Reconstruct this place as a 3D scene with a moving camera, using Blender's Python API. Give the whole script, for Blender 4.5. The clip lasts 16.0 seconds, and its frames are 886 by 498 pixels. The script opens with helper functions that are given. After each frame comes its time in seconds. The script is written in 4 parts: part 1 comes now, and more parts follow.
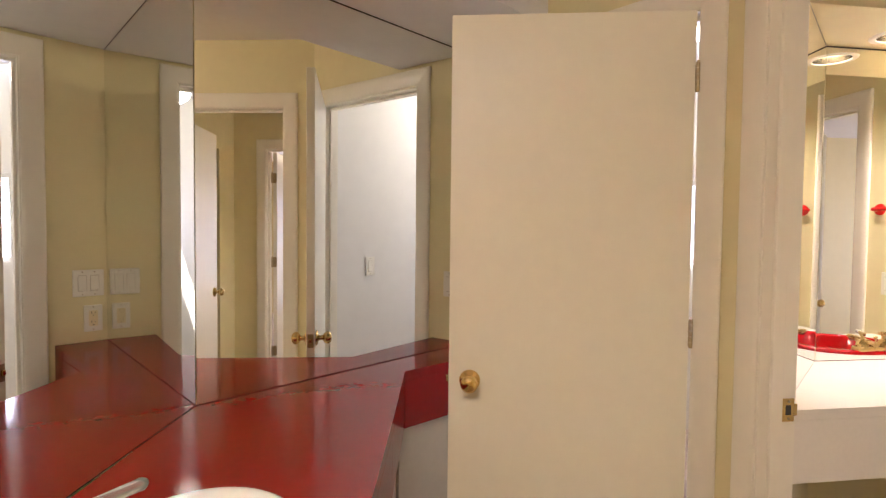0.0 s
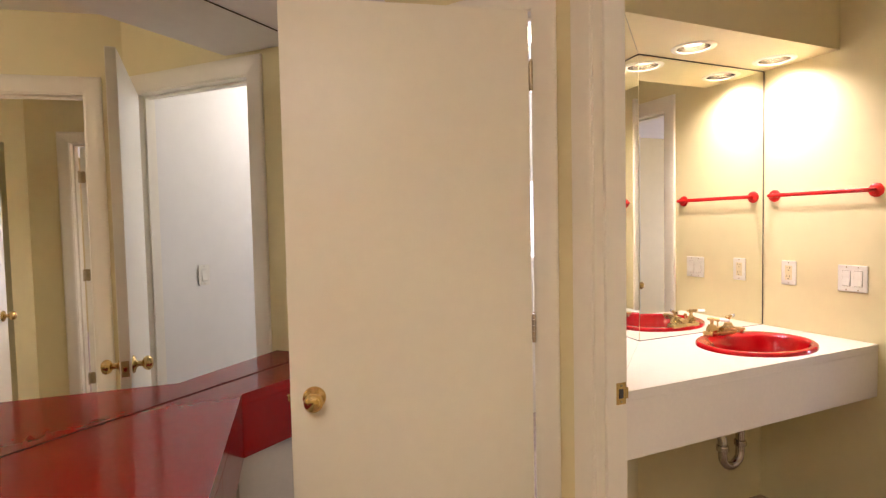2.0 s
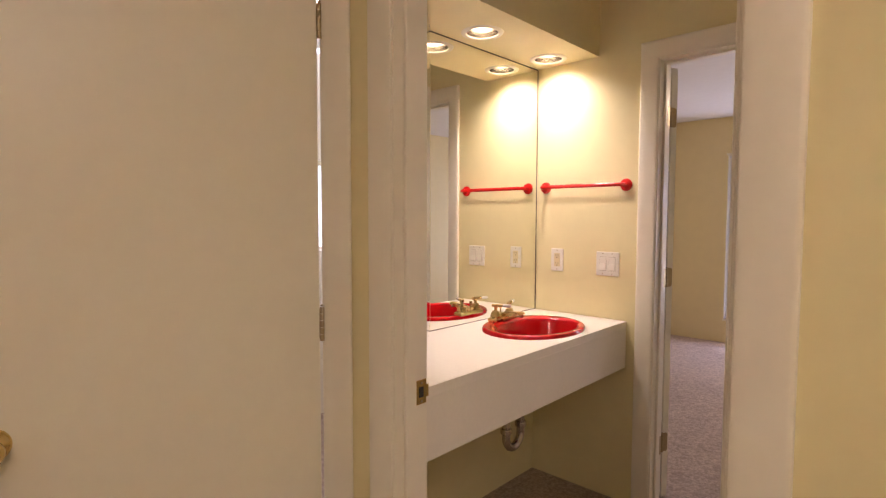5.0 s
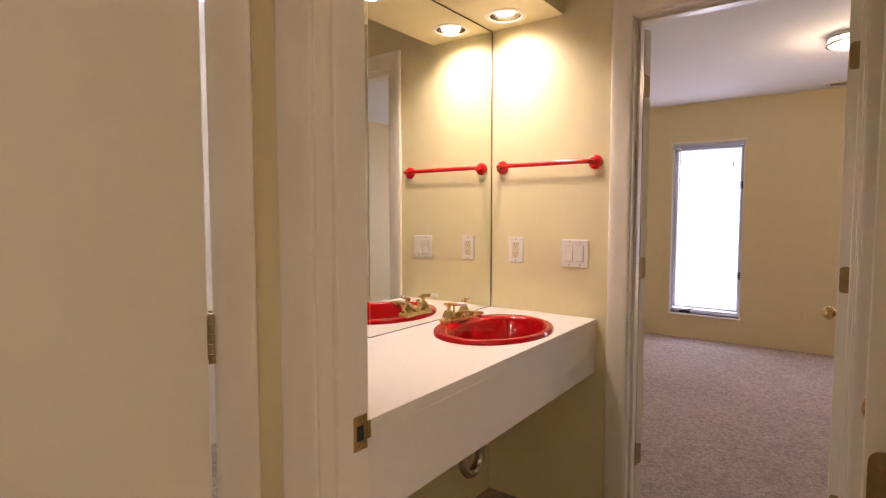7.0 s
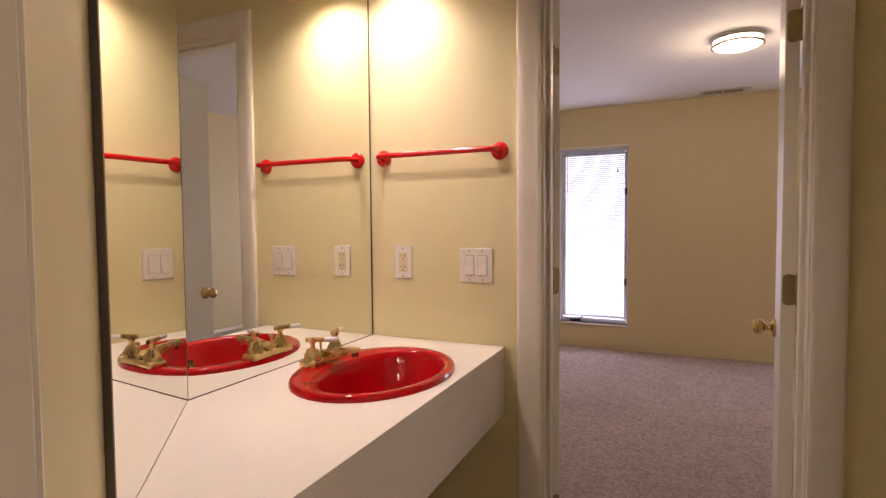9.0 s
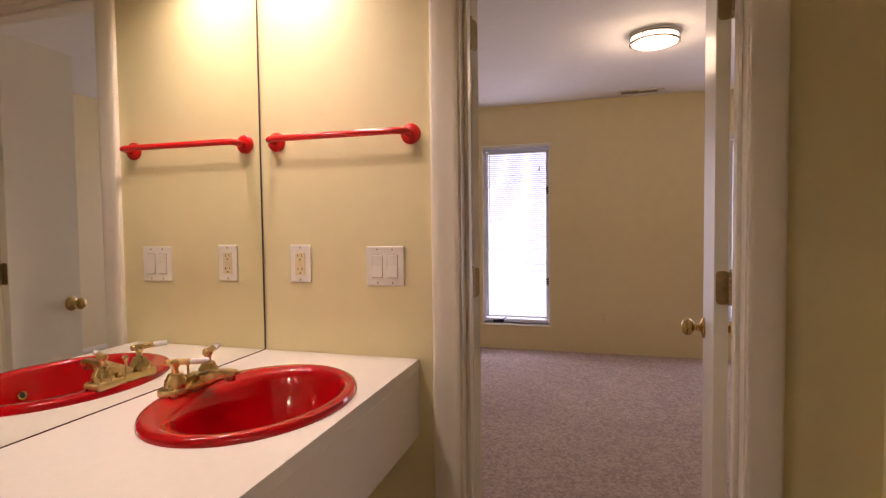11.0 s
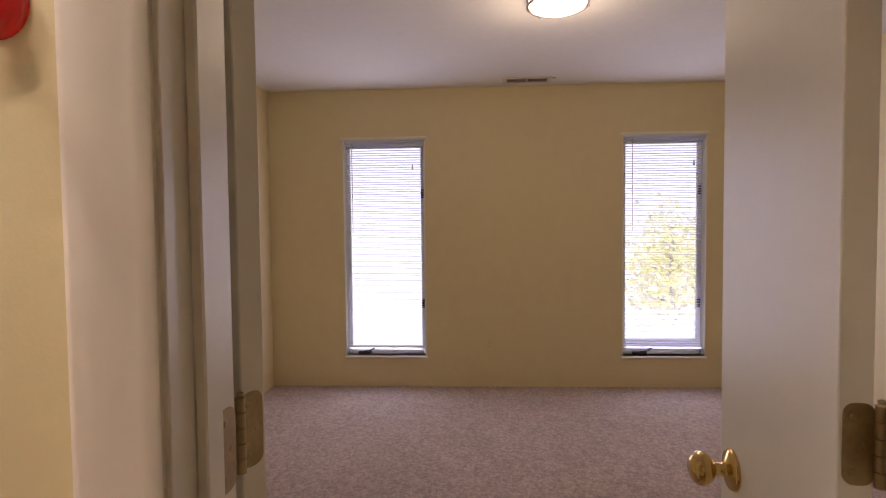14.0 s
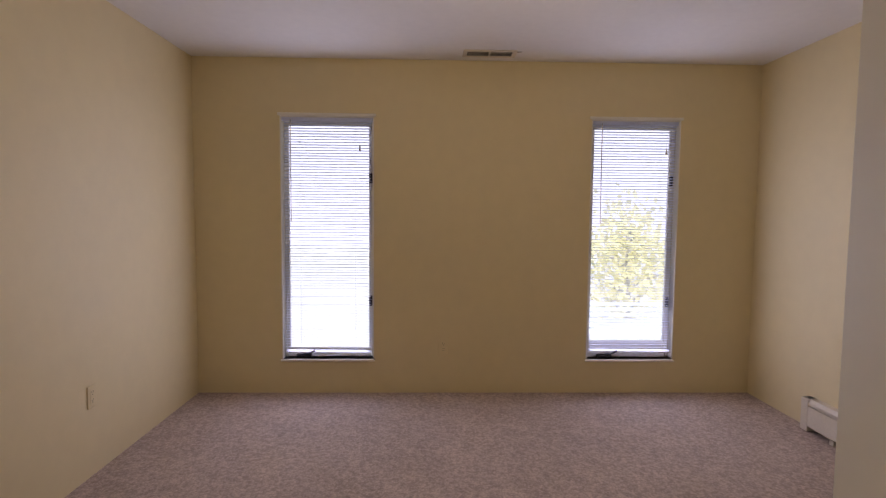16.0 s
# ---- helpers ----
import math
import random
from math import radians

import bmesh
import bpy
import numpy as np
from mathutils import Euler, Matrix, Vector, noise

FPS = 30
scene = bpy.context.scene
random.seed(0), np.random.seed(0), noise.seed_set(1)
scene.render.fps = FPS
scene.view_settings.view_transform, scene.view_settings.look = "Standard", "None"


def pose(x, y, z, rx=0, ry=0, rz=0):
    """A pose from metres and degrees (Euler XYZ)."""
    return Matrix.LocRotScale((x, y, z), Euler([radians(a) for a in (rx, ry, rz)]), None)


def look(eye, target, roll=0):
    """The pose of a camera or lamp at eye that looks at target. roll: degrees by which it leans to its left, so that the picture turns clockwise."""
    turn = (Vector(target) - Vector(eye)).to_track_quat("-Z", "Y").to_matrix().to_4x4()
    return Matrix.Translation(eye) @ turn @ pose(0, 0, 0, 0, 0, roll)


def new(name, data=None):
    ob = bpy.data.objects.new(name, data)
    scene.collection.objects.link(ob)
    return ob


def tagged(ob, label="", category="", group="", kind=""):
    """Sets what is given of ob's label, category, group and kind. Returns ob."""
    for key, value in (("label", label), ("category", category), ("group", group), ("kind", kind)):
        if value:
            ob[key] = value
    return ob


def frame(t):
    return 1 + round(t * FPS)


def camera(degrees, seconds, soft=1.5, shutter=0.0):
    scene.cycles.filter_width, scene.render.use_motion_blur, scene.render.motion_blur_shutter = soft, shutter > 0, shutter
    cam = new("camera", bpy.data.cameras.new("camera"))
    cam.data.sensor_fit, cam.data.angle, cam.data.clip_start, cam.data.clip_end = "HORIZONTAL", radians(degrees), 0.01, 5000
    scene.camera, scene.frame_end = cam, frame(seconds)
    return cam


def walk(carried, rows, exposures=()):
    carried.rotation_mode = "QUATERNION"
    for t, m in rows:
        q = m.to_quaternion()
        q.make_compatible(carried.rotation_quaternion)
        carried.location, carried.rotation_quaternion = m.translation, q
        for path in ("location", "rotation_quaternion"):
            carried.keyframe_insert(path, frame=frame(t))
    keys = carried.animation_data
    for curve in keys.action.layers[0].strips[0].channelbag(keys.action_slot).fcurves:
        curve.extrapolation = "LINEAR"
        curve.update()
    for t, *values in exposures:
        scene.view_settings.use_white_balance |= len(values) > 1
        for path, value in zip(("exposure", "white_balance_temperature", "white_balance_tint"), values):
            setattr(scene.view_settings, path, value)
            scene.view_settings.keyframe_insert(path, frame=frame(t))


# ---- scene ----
cam = camera(79.5, 16.0, soft=1.3)
PATH = [
    (0, (0.172, 0.253, 1.377), (0.453, 2.232, 1.301), 0.6),
    (0.5, (0.202, 0.278, 1.389), (0.584, 2.239, 1.302), -0.2),
    (1, (0.216, 0.312, 1.382), (0.730, 2.243, 1.310), -0.5),
    (1.5, (0.229, 0.327, 1.384), (0.879, 2.217, 1.309), -1.0),
    (2, (0.240, 0.343, 1.392), (1.032, 2.177, 1.301), -1.2),
    (2.5, (0.259, 0.371, 1.389), (1.216, 2.125, 1.294), -0.9),
    (3, (0.284, 0.398, 1.387), (1.396, 2.058, 1.291), -0.6),
    (3.5, (0.308, 0.426, 1.378), (1.561, 1.982, 1.287), -0.4),
    (4, (0.328, 0.474, 1.367), (1.681, 1.944, 1.273), -0.2),
    (6.5, (0.522, 0.755, 1.300), (2.072, 2.011, 1.163), 0.2),
    (7, (0.638, 0.852, 1.285), (2.242, 2.040, 1.158), 0.0),
    (7.5, (0.752, 0.938, 1.279), (2.412, 2.048, 1.165), -0.2),
    (8, (0.865, 0.994, 1.278), (2.578, 2.022, 1.178), -0.3),
    (8.5, (0.990, 1.058, 1.260), (2.756, 1.992, 1.165), -0.4),
    (9, (1.086, 1.098, 1.259), (2.906, 1.923, 1.171), -0.5),
    (11.5, (1.456, 1.155, 1.236), (3.394, 1.640, 1.139), -0.7),
    (12, (1.640, 1.178, 1.251), (3.600, 1.561, 1.141), -0.7),
    (12.5, (1.782, 1.179, 1.270), (3.758, 1.475, 1.163), -0.7),
    (13, (1.963, 1.192, 1.292), (3.947, 1.418, 1.183), -0.7),
    (13.5, (2.155, 1.218, 1.293), (4.147, 1.373, 1.197), -0.9),
    (14, (2.284, 1.235, 1.303), (4.280, 1.339, 1.222), -0.6),
    (14.5, (2.424, 1.231, 1.302), (4.420, 1.323, 1.223), -0.4),
    (15, (2.536, 1.216, 1.312), (4.533, 1.273, 1.227), -0.3),
    (15.5, (2.628, 1.197, 1.326), (4.625, 1.214, 1.222), -0.0),
    (16, (2.717, 1.199, 1.337), (4.712, 1.147, 1.200), 0.5),
]
EXPOSURES = [(0.0, 1.66, 6150, 18), (2.0, 1.60, 6150, 19), (4.0, 1.20, 6450, 21), (7.0, 0.98, 6500, 23), (9.0, 0.66, 6600, 25), (11.5, 0.60, 6900, 27), (13.5, 0.48, 6900, 24), (14.5, 0.42, 6500, 21), (16.0, 0.36, 6400, 19)]
walk(cam, [(t, look(eye, target, roll)) for t, eye, target, roll in PATH], EXPOSURES)
VANITY_W, VANITY_COL, HALL_W, BED_W, FAR_W, FARDAY_W = 15.5, (1.0, 0.86, 0.80), 7.0, 5.8, 5.4, 2.4
HALLC_W = 9.5
DAY_W, DAY_COL = 8.0, (0.78, 0.78, 1.0)

# ---------- world and large lights ----------
world = bpy.data.worlds.new("sky_world")
scene.world = world
world.use_nodes = True
wn = world.node_tree
sky = wn.nodes.new("ShaderNodeTexSky")
sky.sky_type, sky.sun_disc = "NISHITA", False
sky.sun_elevation, sky.sun_rotation = radians(48), radians(200)
wn.links.new(sky.outputs[0], wn.nodes["Background"].inputs[0])
wn.nodes["Background"].inputs[1].default_value = 0.15

sun = new("sun", bpy.data.lights.new("sun", "SUN"))
sun.data.energy, sun.data.angle, sun.data.color = 4.2, radians(0.5), (1, 0.95, 0.87)
sun.matrix_world = look((0, 0, 10), (6, -2.2, 3))

WARM = (1.0, 0.83, 0.67)


def lamp(name, kind, energy, colour, m, size=0.1, sy=None, spot=None, blend=0.6):
    d = bpy.data.lights.new(name, kind)
    d.energy, d.color = energy, colour
    if kind == "AREA":
        d.size = size
        if sy:
            d.shape, d.size_y = "RECTANGLE", sy
    else:
        d.shadow_soft_size = size
    if kind == "SPOT":
        d.spot_size, d.spot_blend = radians(spot), blend
    ob = new(name, d)
    ob.matrix_world = m
    return ob


# ---------- materials ----------
def mat(name, colour, rough=0.5, metal=0.0, var=0.06, scale=3.0, fine=60.0, bump=0.0, bump_scale=200.0, coat=0.0, spec=0.5, rand=0.0):
    m = bpy.data.materials.new(name)
    m.use_nodes = True
    nt = m.node_tree
    N, L = nt.nodes, nt.links
    b = N["Principled BSDF"]
    tc = N.new("ShaderNodeTexCoord")
    n1, n2 = N.new("ShaderNodeTexNoise"), N.new("ShaderNodeTexNoise")
    n1.inputs["Scale"].default_value, n2.inputs["Scale"].default_value = scale, fine
    n1.inputs["Detail"].default_value, n2.inputs["Detail"].default_value = 4, 3
    L.new(tc.outputs["Object"], n1.inputs["Vector"]), L.new(tc.outputs["Object"], n2.inputs["Vector"])
    add = N.new("ShaderNodeMath")
    add.operation = "ADD"
    L.new(n1.outputs[0], add.inputs[0]), L.new(n2.outputs[0], add.inputs[1])
    mr = N.new("ShaderNodeMapRange")
    mr.inputs["From Min"].default_value, mr.inputs["From Max"].default_value = 0.6, 1.4
    mr.inputs["To Min"].default_value, mr.inputs["To Max"].default_value = 1 - var, 1 + var
    L.new(add.outputs[0], mr.inputs["Value"])
    value = mr.outputs[0]
    if rand:
        oi, r2, mul = N.new("ShaderNodeObjectInfo"), N.new("ShaderNodeMapRange"), N.new("ShaderNodeMath")
        r2.inputs["To Min"].default_value, r2.inputs["To Max"].default_value = 1 - rand, 1 + rand
        L.new(oi.outputs["Random"], r2.inputs["Value"])
        mul.operation = "MULTIPLY"
        L.new(value, mul.inputs[0]), L.new(r2.outputs[0], mul.inputs[1])
        value = mul.outputs[0]
    hsv = N.new("ShaderNodeHueSaturation")
    hsv.inputs["Color"].default_value = (*colour, 1)
    L.new(value, hsv.inputs["Value"])
    L.new(hsv.outputs[0], b.inputs["Base Color"])
    b.inputs["Metallic"].default_value = metal
    b.inputs["Specular IOR Level"].default_value = spec
    b.inputs["Coat Weight"].default_value = coat
    b.inputs["Coat Roughness"].default_value = 0.05
    rr = N.new("ShaderNodeMapRange")
    rr.inputs["To Min"].default_value, rr.inputs["To Max"].default_value = max(rough - 0.05, 0.02), min(rough + 0.07, 1)
    L.new(n1.outputs[0], rr.inputs["Value"])
    L.new(rr.outputs[0], b.inputs["Roughness"])
    if bump:
        n3, bm_ = N.new("ShaderNodeTexNoise"), N.new("ShaderNodeBump")
        n3.inputs["Scale"].default_value, n3.inputs["Detail"].default_value = bump_scale, 3
        L.new(tc.outputs["Object"], n3.inputs["Vector"])
        bm_.inputs["Strength"].default_value, bm_.inputs["Distance"].default_value = bump, 0.002
        L.new(n3.outputs[0], bm_.inputs["Height"])
        L.new(bm_.outputs[0], b.inputs["Normal"])
    return m


def glow(name, colour, strength):
    m = bpy.data.materials.new(name)
    m.use_nodes = True
    b = m.node_tree.nodes["Principled BSDF"]
    b.inputs["Base Color"].default_value = (0.9, 0.88, 0.82, 1)
    b.inputs["Emission Color"].default_value = (*colour, 1)
    b.inputs["Emission Strength"].default_value = strength
    return m


def glass_mat(name, tint=(1, 1, 1)):
    m = bpy.data.materials.new(name)
    m.use_nodes = True
    nt = m.node_tree
    nt.nodes.remove(nt.nodes["Principled BSDF"])
    t, g, mix, fr = (nt.nodes.new("ShaderNodeBsdf" + k) if k in ("Transparent", "Glossy") else nt.nodes.new("ShaderNode" + k) for k in ("Transparent", "Glossy", "MixShader", "Fresnel"))
    t.inputs[0].default_value = (*tint, 1)
    g.inputs["Roughness"].default_value = 0.01
    fr.inputs[0].default_value = 1.45
    nt.links.new(fr.outputs[0], mix.inputs[0]), nt.links.new(t.outputs[0], mix.inputs[1]), nt.links.new(g.outputs[0], mix.inputs[2])
    nt.links.new(mix.outputs[0], nt.nodes["Material Output"].inputs[0])
    return m


def mirror_mat(name, colour):
    m = bpy.data.materials.new(name)
    m.use_nodes = True
    b = m.node_tree.nodes["Principled BSDF"]
    b.inputs["Base Color"].default_value = (*colour, 1)
    b.inputs["Metallic"].default_value, b.inputs["Roughness"].default_value = 1.0, 0.012
    return m


def see_through(m, colour, share):
    """Lets a share of the light pass through a thin sheet."""
    nt = m.node_tree
    trans, mixer = nt.nodes.new("ShaderNodeBsdfTranslucent"), nt.nodes.new("ShaderNodeMixShader")
    trans.inputs["Color"].default_value = (*colour, 1)
    mixer.inputs[0].default_value = share
    nt.links.new(nt.nodes["Principled BSDF"].outputs[0], mixer.inputs[1])
    nt.links.new(trans.outputs[0], mixer.inputs[2])
    nt.links.new(mixer.outputs[0], nt.nodes["Material Output"].inputs["Surface"])


M_WALL = mat("cream_wall_paint", (0.77, 0.685, 0.395), 0.55, var=0.03, scale=1.3, fine=14, bump=0.12, bump_scale=260)
M_BEDWALL = mat("tan_wall_paint", (0.74, 0.63, 0.37), 0.6, var=0.03, scale=1.1, fine=12, bump=0.12, bump_scale=260)
M_TOILETWALL = mat("white_wall_paint", (0.78, 0.76, 0.72), 0.6, var=0.03, scale=1.2, fine=12, bump=0.1, bump_scale=260)
M_CEIL = mat("ceiling_paint", (0.80, 0.78, 0.74), 0.8, var=0.03, scale=1.5, fine=20, bump=0.3, bump_scale=120)
M_TRIM = mat("semigloss_cream_trim", (0.84, 0.79, 0.67), 0.32, var=0.02, scale=2.5, fine=30, bump=0.012, bump_scale=40)
M_DOOR = mat("semigloss_cream_door", (0.85, 0.81, 0.68), 0.36, var=0.02, scale=1.7, fine=24, bump=0.03, bump_scale=120)
M_BRASS = mat("polished_brass", (0.70, 0.50, 0.20), 0.16, 1.0, var=0.10, scale=14, fine=120)
M_SATIN = mat("satin_brass", (0.66, 0.49, 0.22), 0.27, 1.0, var=0.10, scale=22, fine=140)
M_HINGE = mat("antique_brass", (0.42, 0.33, 0.18), 0.34, 1.0, var=0.18, scale=30, fine=160)
M_RED = mat("glossy_red_laminate", (0.24, 0.005, 0.004), 0.09, var=0.07, scale=2.2, fine=40, spec=0.36)
M_SINKRED = mat("red_porcelain", (0.42, 0.003, 0.005), 0.06, var=0.04, scale=6, fine=60, coat=0.15)
M_REDENAMEL = mat("red_enamel", (0.66, 0.012, 0.010), 0.16, var=0.04, scale=12, fine=90, coat=0.4)
M_WHITELAM = mat("white_laminate", (0.80, 0.75, 0.66), 0.3, var=0.03, scale=3, fine=70)
M_CAB = mat("beige_cabinet_laminate", (0.55, 0.50, 0.42), 0.45, var=0.04, scale=3, fine=40)
M_PORC = mat("white_porcelain", (0.85, 0.84, 0.81), 0.08, var=0.02, coat=0.5)
M_PLATE = mat("ivory_plastic", (0.82, 0.79, 0.70), 0.35, var=0.03, scale=20, fine=120)
M_IVORY = mat("yellowed_ivory_plastic", (0.76, 0.66, 0.40), 0.38, var=0.03, scale=20, fine=120)
M_GAP = mat("painted_gap_shade", (0.40, 0.35, 0.26), 0.6)
# near-black in place of the shade inside slots, holes, duct and recesses
M_DARK = mat("recess_shade_black", (0.02, 0.018, 0.015), 0.6, var=0.1)
M_CHROME = mat("tarnished_chrome", (0.46, 0.41, 0.35), 0.22, 1.0, var=0.15, scale=18, fine=110)
M_ACRYL = mat("clear_acrylic", (0.75, 0.73, 0.70), 0.06, var=0.05)
M_ACRYL.node_tree.nodes["Principled BSDF"].inputs["Transmission Weight"].default_value = 0.85
M_BLIND = mat("white_blind_slat", (0.84, 0.86, 0.95), 0.4, var=0.04, scale=6, rand=0.05)
# thin vinyl lets part of the daylight through
see_through(M_BLIND, (0.88, 0.90, 0.97), 0.75)
M_BRONZE = mat("dark_window_hardware", (0.05, 0.045, 0.05), 0.4, 0.5, var=0.2, scale=20)
M_NICKEL = mat("brushed_nickel", (0.45, 0.42, 0.40), 0.25, 1.0, var=0.1, scale=20)
M_VENT = mat("register_enamel", (0.70, 0.64, 0.52), 0.45, var=0.06, scale=20)
M_HALLCARPET = mat("tan_hall_carpet", (0.46, 0.36, 0.26), 0.95, var=0.12, scale=2, fine=11, spec=0.1)
M_CARPET = mat("grey_mauve_carpet", (0.56, 0.455, 0.395), 0.95, var=0.12, scale=1.6, fine=9, spec=0.1)


def pile(m):
    """Tufts: pits between short twisted yarns, some 12 mm across, their shade put into the colour, and finer fibres."""
    nt = m.node_tree
    N, L = nt.nodes, nt.links
    b = N["Principled BSDF"]
    tc = N.new("ShaderNodeTexCoord")
    big, vor, fib = N.new("ShaderNodeTexNoise"), N.new("ShaderNodeTexVoronoi"), N.new("ShaderNodeTexNoise")
    big.inputs["Scale"].default_value, big.inputs["Detail"].default_value, big.inputs["Roughness"].default_value = 48, 3, 0.65
    vor.inputs["Scale"].default_value = 85
    fib.inputs["Scale"].default_value, fib.inputs["Detail"].default_value = 260, 2
    for n in (big, vor, fib):
        L.new(tc.outputs["Object"], n.inputs["Vector"])
    r1, r2 = N.new("ShaderNodeMapRange"), N.new("ShaderNodeMapRange")
    r1.inputs["From Min"].default_value, r1.inputs["From Max"].default_value = 0.36, 0.62
    r1.inputs["To Min"].default_value, r1.inputs["To Max"].default_value = 0.76, 1.12
    L.new(big.outputs[0], r1.inputs["Value"])
    r2.inputs["From Max"].default_value = 0.7
    r2.inputs["To Min"].default_value, r2.inputs["To Max"].default_value = 1.10, 0.82
    L.new(vor.outputs["Distance"], r2.inputs["Value"])
    mul = N.new("ShaderNodeMath")
    mul.operation = "MULTIPLY"
    L.new(r1.outputs[0], mul.inputs[0]), L.new(r2.outputs[0], mul.inputs[1])
    old = b.inputs["Base Color"].links[0].from_socket
    h2 = N.new("ShaderNodeHueSaturation")
    L.new(old, h2.inputs["Color"]), L.new(mul.outputs[0], h2.inputs["Value"])
    L.new(h2.outputs[0], b.inputs["Base Color"])
    ad, bp = N.new("ShaderNodeMath"), N.new("ShaderNodeBump")
    ad.operation = "ADD"
    L.new(mul.outputs[0], ad.inputs[0]), L.new(fib.outputs[0], ad.inputs[1])
    bp.inputs["Strength"].default_value, bp.inputs["Distance"].default_value = 0.6, 0.006
    L.new(ad.outputs[0], bp.inputs["Height"]), L.new(bp.outputs[0], b.inputs["Normal"])


pile(M_CARPET)
pile(M_HALLCARPET)
M_MIRROR = mirror_mat("silvered_mirror", (0.90, 0.91, 0.86))
M_CAULK = mat("dark_red_joint", (0.07, 0.012, 0.010), 0.5)
M_MEDGE = mat("mirror_edge", (0.07, 0.05, 0.035), 0.3)
M_GLASS = glass_mat("window_glass", (0.97, 0.98, 1.0))
M_LAMP = glow("lamp_glass_warm", (1.0, 0.80, 0.52), 9.0)
M_LAMP2 = glow("lamp_diffuser_warm", (1.0, 0.86, 0.66), 2.4)


# ---------- mesh helpers ----------
def box(bm, c, s, m=None, bev=0.0, seg=1):
    r = bmesh.ops.create_cube(bm, size=1.0)
    vs = r["verts"]
    bmesh.ops.scale(bm, vec=s, verts=vs)
    bmesh.ops.translate(bm, vec=c, verts=vs)
    if bev:
        es = list({e for v in vs for e in v.link_edges})
        q = bmesh.ops.bevel(bm, geom=es, offset=bev, segments=seg, affect="EDGES", profile=0.5)
        vs = list({v for f in q["faces"] for v in f.verts} | {v for v in vs if v.is_valid})
    if m is not None:
        bmesh.ops.transform(bm, matrix=m, verts=vs)
    return vs


def prism(bm, pts, z0, z1):
    lo = [bm.verts.new((x, y, z0)) for x, y in pts]
    hi = [bm.verts.new((x, y, z1)) for x, y in pts]
    n = len(pts)
    bm.faces.new(lo[::-1]), bm.faces.new(hi)
    for i in range(n):
        bm.faces.new((lo[i], lo[(i + 1) % n], hi[(i + 1) % n], hi[i]))
    return lo + hi


def lathe(bm, prof, m=None, seg=28, sx=1.0, sy=1.0):
    rings = []
    for r, z in prof:
        rings.append([bm.verts.new((r * sx * math.cos(2 * math.pi * k / seg), r * sy * math.sin(2 * math.pi * k / seg), z)) for k in range(seg)] if r > 1e-5 else [bm.verts.new((0, 0, z))])
    for a, b in zip(rings, rings[1:]):
        for k in range(seg):
            k2 = (k + 1) % seg
            if len(a) == 1:
                bm.faces.new((a[0], b[k], b[k2]))
            elif len(b) == 1:
                bm.faces.new((a[k], a[k2], b[0]))
            else:
                bm.faces.new((a[k], a[k2], b[k2], b[k]))
    vs = [v for r in rings for v in r]
    if m is not None:
        bmesh.ops.transform(bm, matrix=m, verts=vs)
    return vs


def tube(bm, pts, r, seg=14, caps=True):
    pts = [Vector(p) for p in pts]
    rings, up = [], None
    for i, p in enumerate(pts):
        d = (pts[min(i + 1, len(pts) - 1)] - pts[max(i - 1, 0)]).normalized()
        if up is None:
            up = d.orthogonal().normalized()
        up = (up - d * up.dot(d)).normalized()
        side = d.cross(up)
        rr = r[i] if isinstance(r, (list, tuple)) else r
        rings.append([bm.verts.new(p + rr * (math.cos(2 * math.pi * k / seg) * up + math.sin(2 * math.pi * k / seg) * side)) for k in range(seg)])
    for a, b in zip(rings, rings[1:]):
        for k in range(seg):
            k2 = (k + 1) % seg
            bm.faces.new((a[k], a[k2], b[k2], b[k]))
    if caps:
        bm.faces.new(rings[0][::-1]), bm.faces.new(rings[-1])


def arc(c, a, b, r, t0, t1, n=8):
    c, a, b = Vector(c), Vector(a), Vector(b)
    return [c + r * (math.cos(t0 + (t1 - t0) * i / n) * a + math.sin(t0 + (t1 - t0) * i / n) * b) for i in range(n + 1)]


def finish(ob, bm, material, smooth=False):
    bmesh.ops.recalc_face_normals(bm, faces=bm.faces)
    if smooth:
        for f in bm.faces:
            f.smooth = True
        for e in bm.edges:
            if len(e.link_faces) == 2 and e.calc_face_angle(0) > 0.75:
                e.smooth = False
    bm.to_mesh(ob.data)
    bm.free()
    ob.data.materials.append(material)
    return ob


def solid(name, bm, material, label="", category="", group="", kind="", smooth=False):
    ob = new(name, bpy.data.meshes.new(name))
    finish(ob, bm, material, smooth)
    return tagged(ob, label, category, group, kind)


def part(name, bm, material, parent, label="", smooth=False):
    ob = new(name, bpy.data.meshes.new(name))
    finish(ob, bm, material, smooth)
    ob.parent = parent
    if label:
        tagged(ob, label)
    return ob


def thing(name, m, label, category, group="", kind=""):
    ob = new(name)
    ob.empty_display_size = 0.05
    ob.matrix_world = m
    return tagged(ob, label, category, group, kind)


def frame_on(p0, p1, z=0.0):
    """Local frame on a wall face: x along p0 to p1, y into the room that lies on the right-hand side of that way, z up."""
    d = (Vector(p1) - Vector(p0)).normalized()
    n = Vector((d.y, -d.x))
    return Matrix(((d.x, n.x, 0, p0[0]), (d.y, n.y, 0, p0[1]), (0, 0, 1, z), (0, 0, 0, 1)))


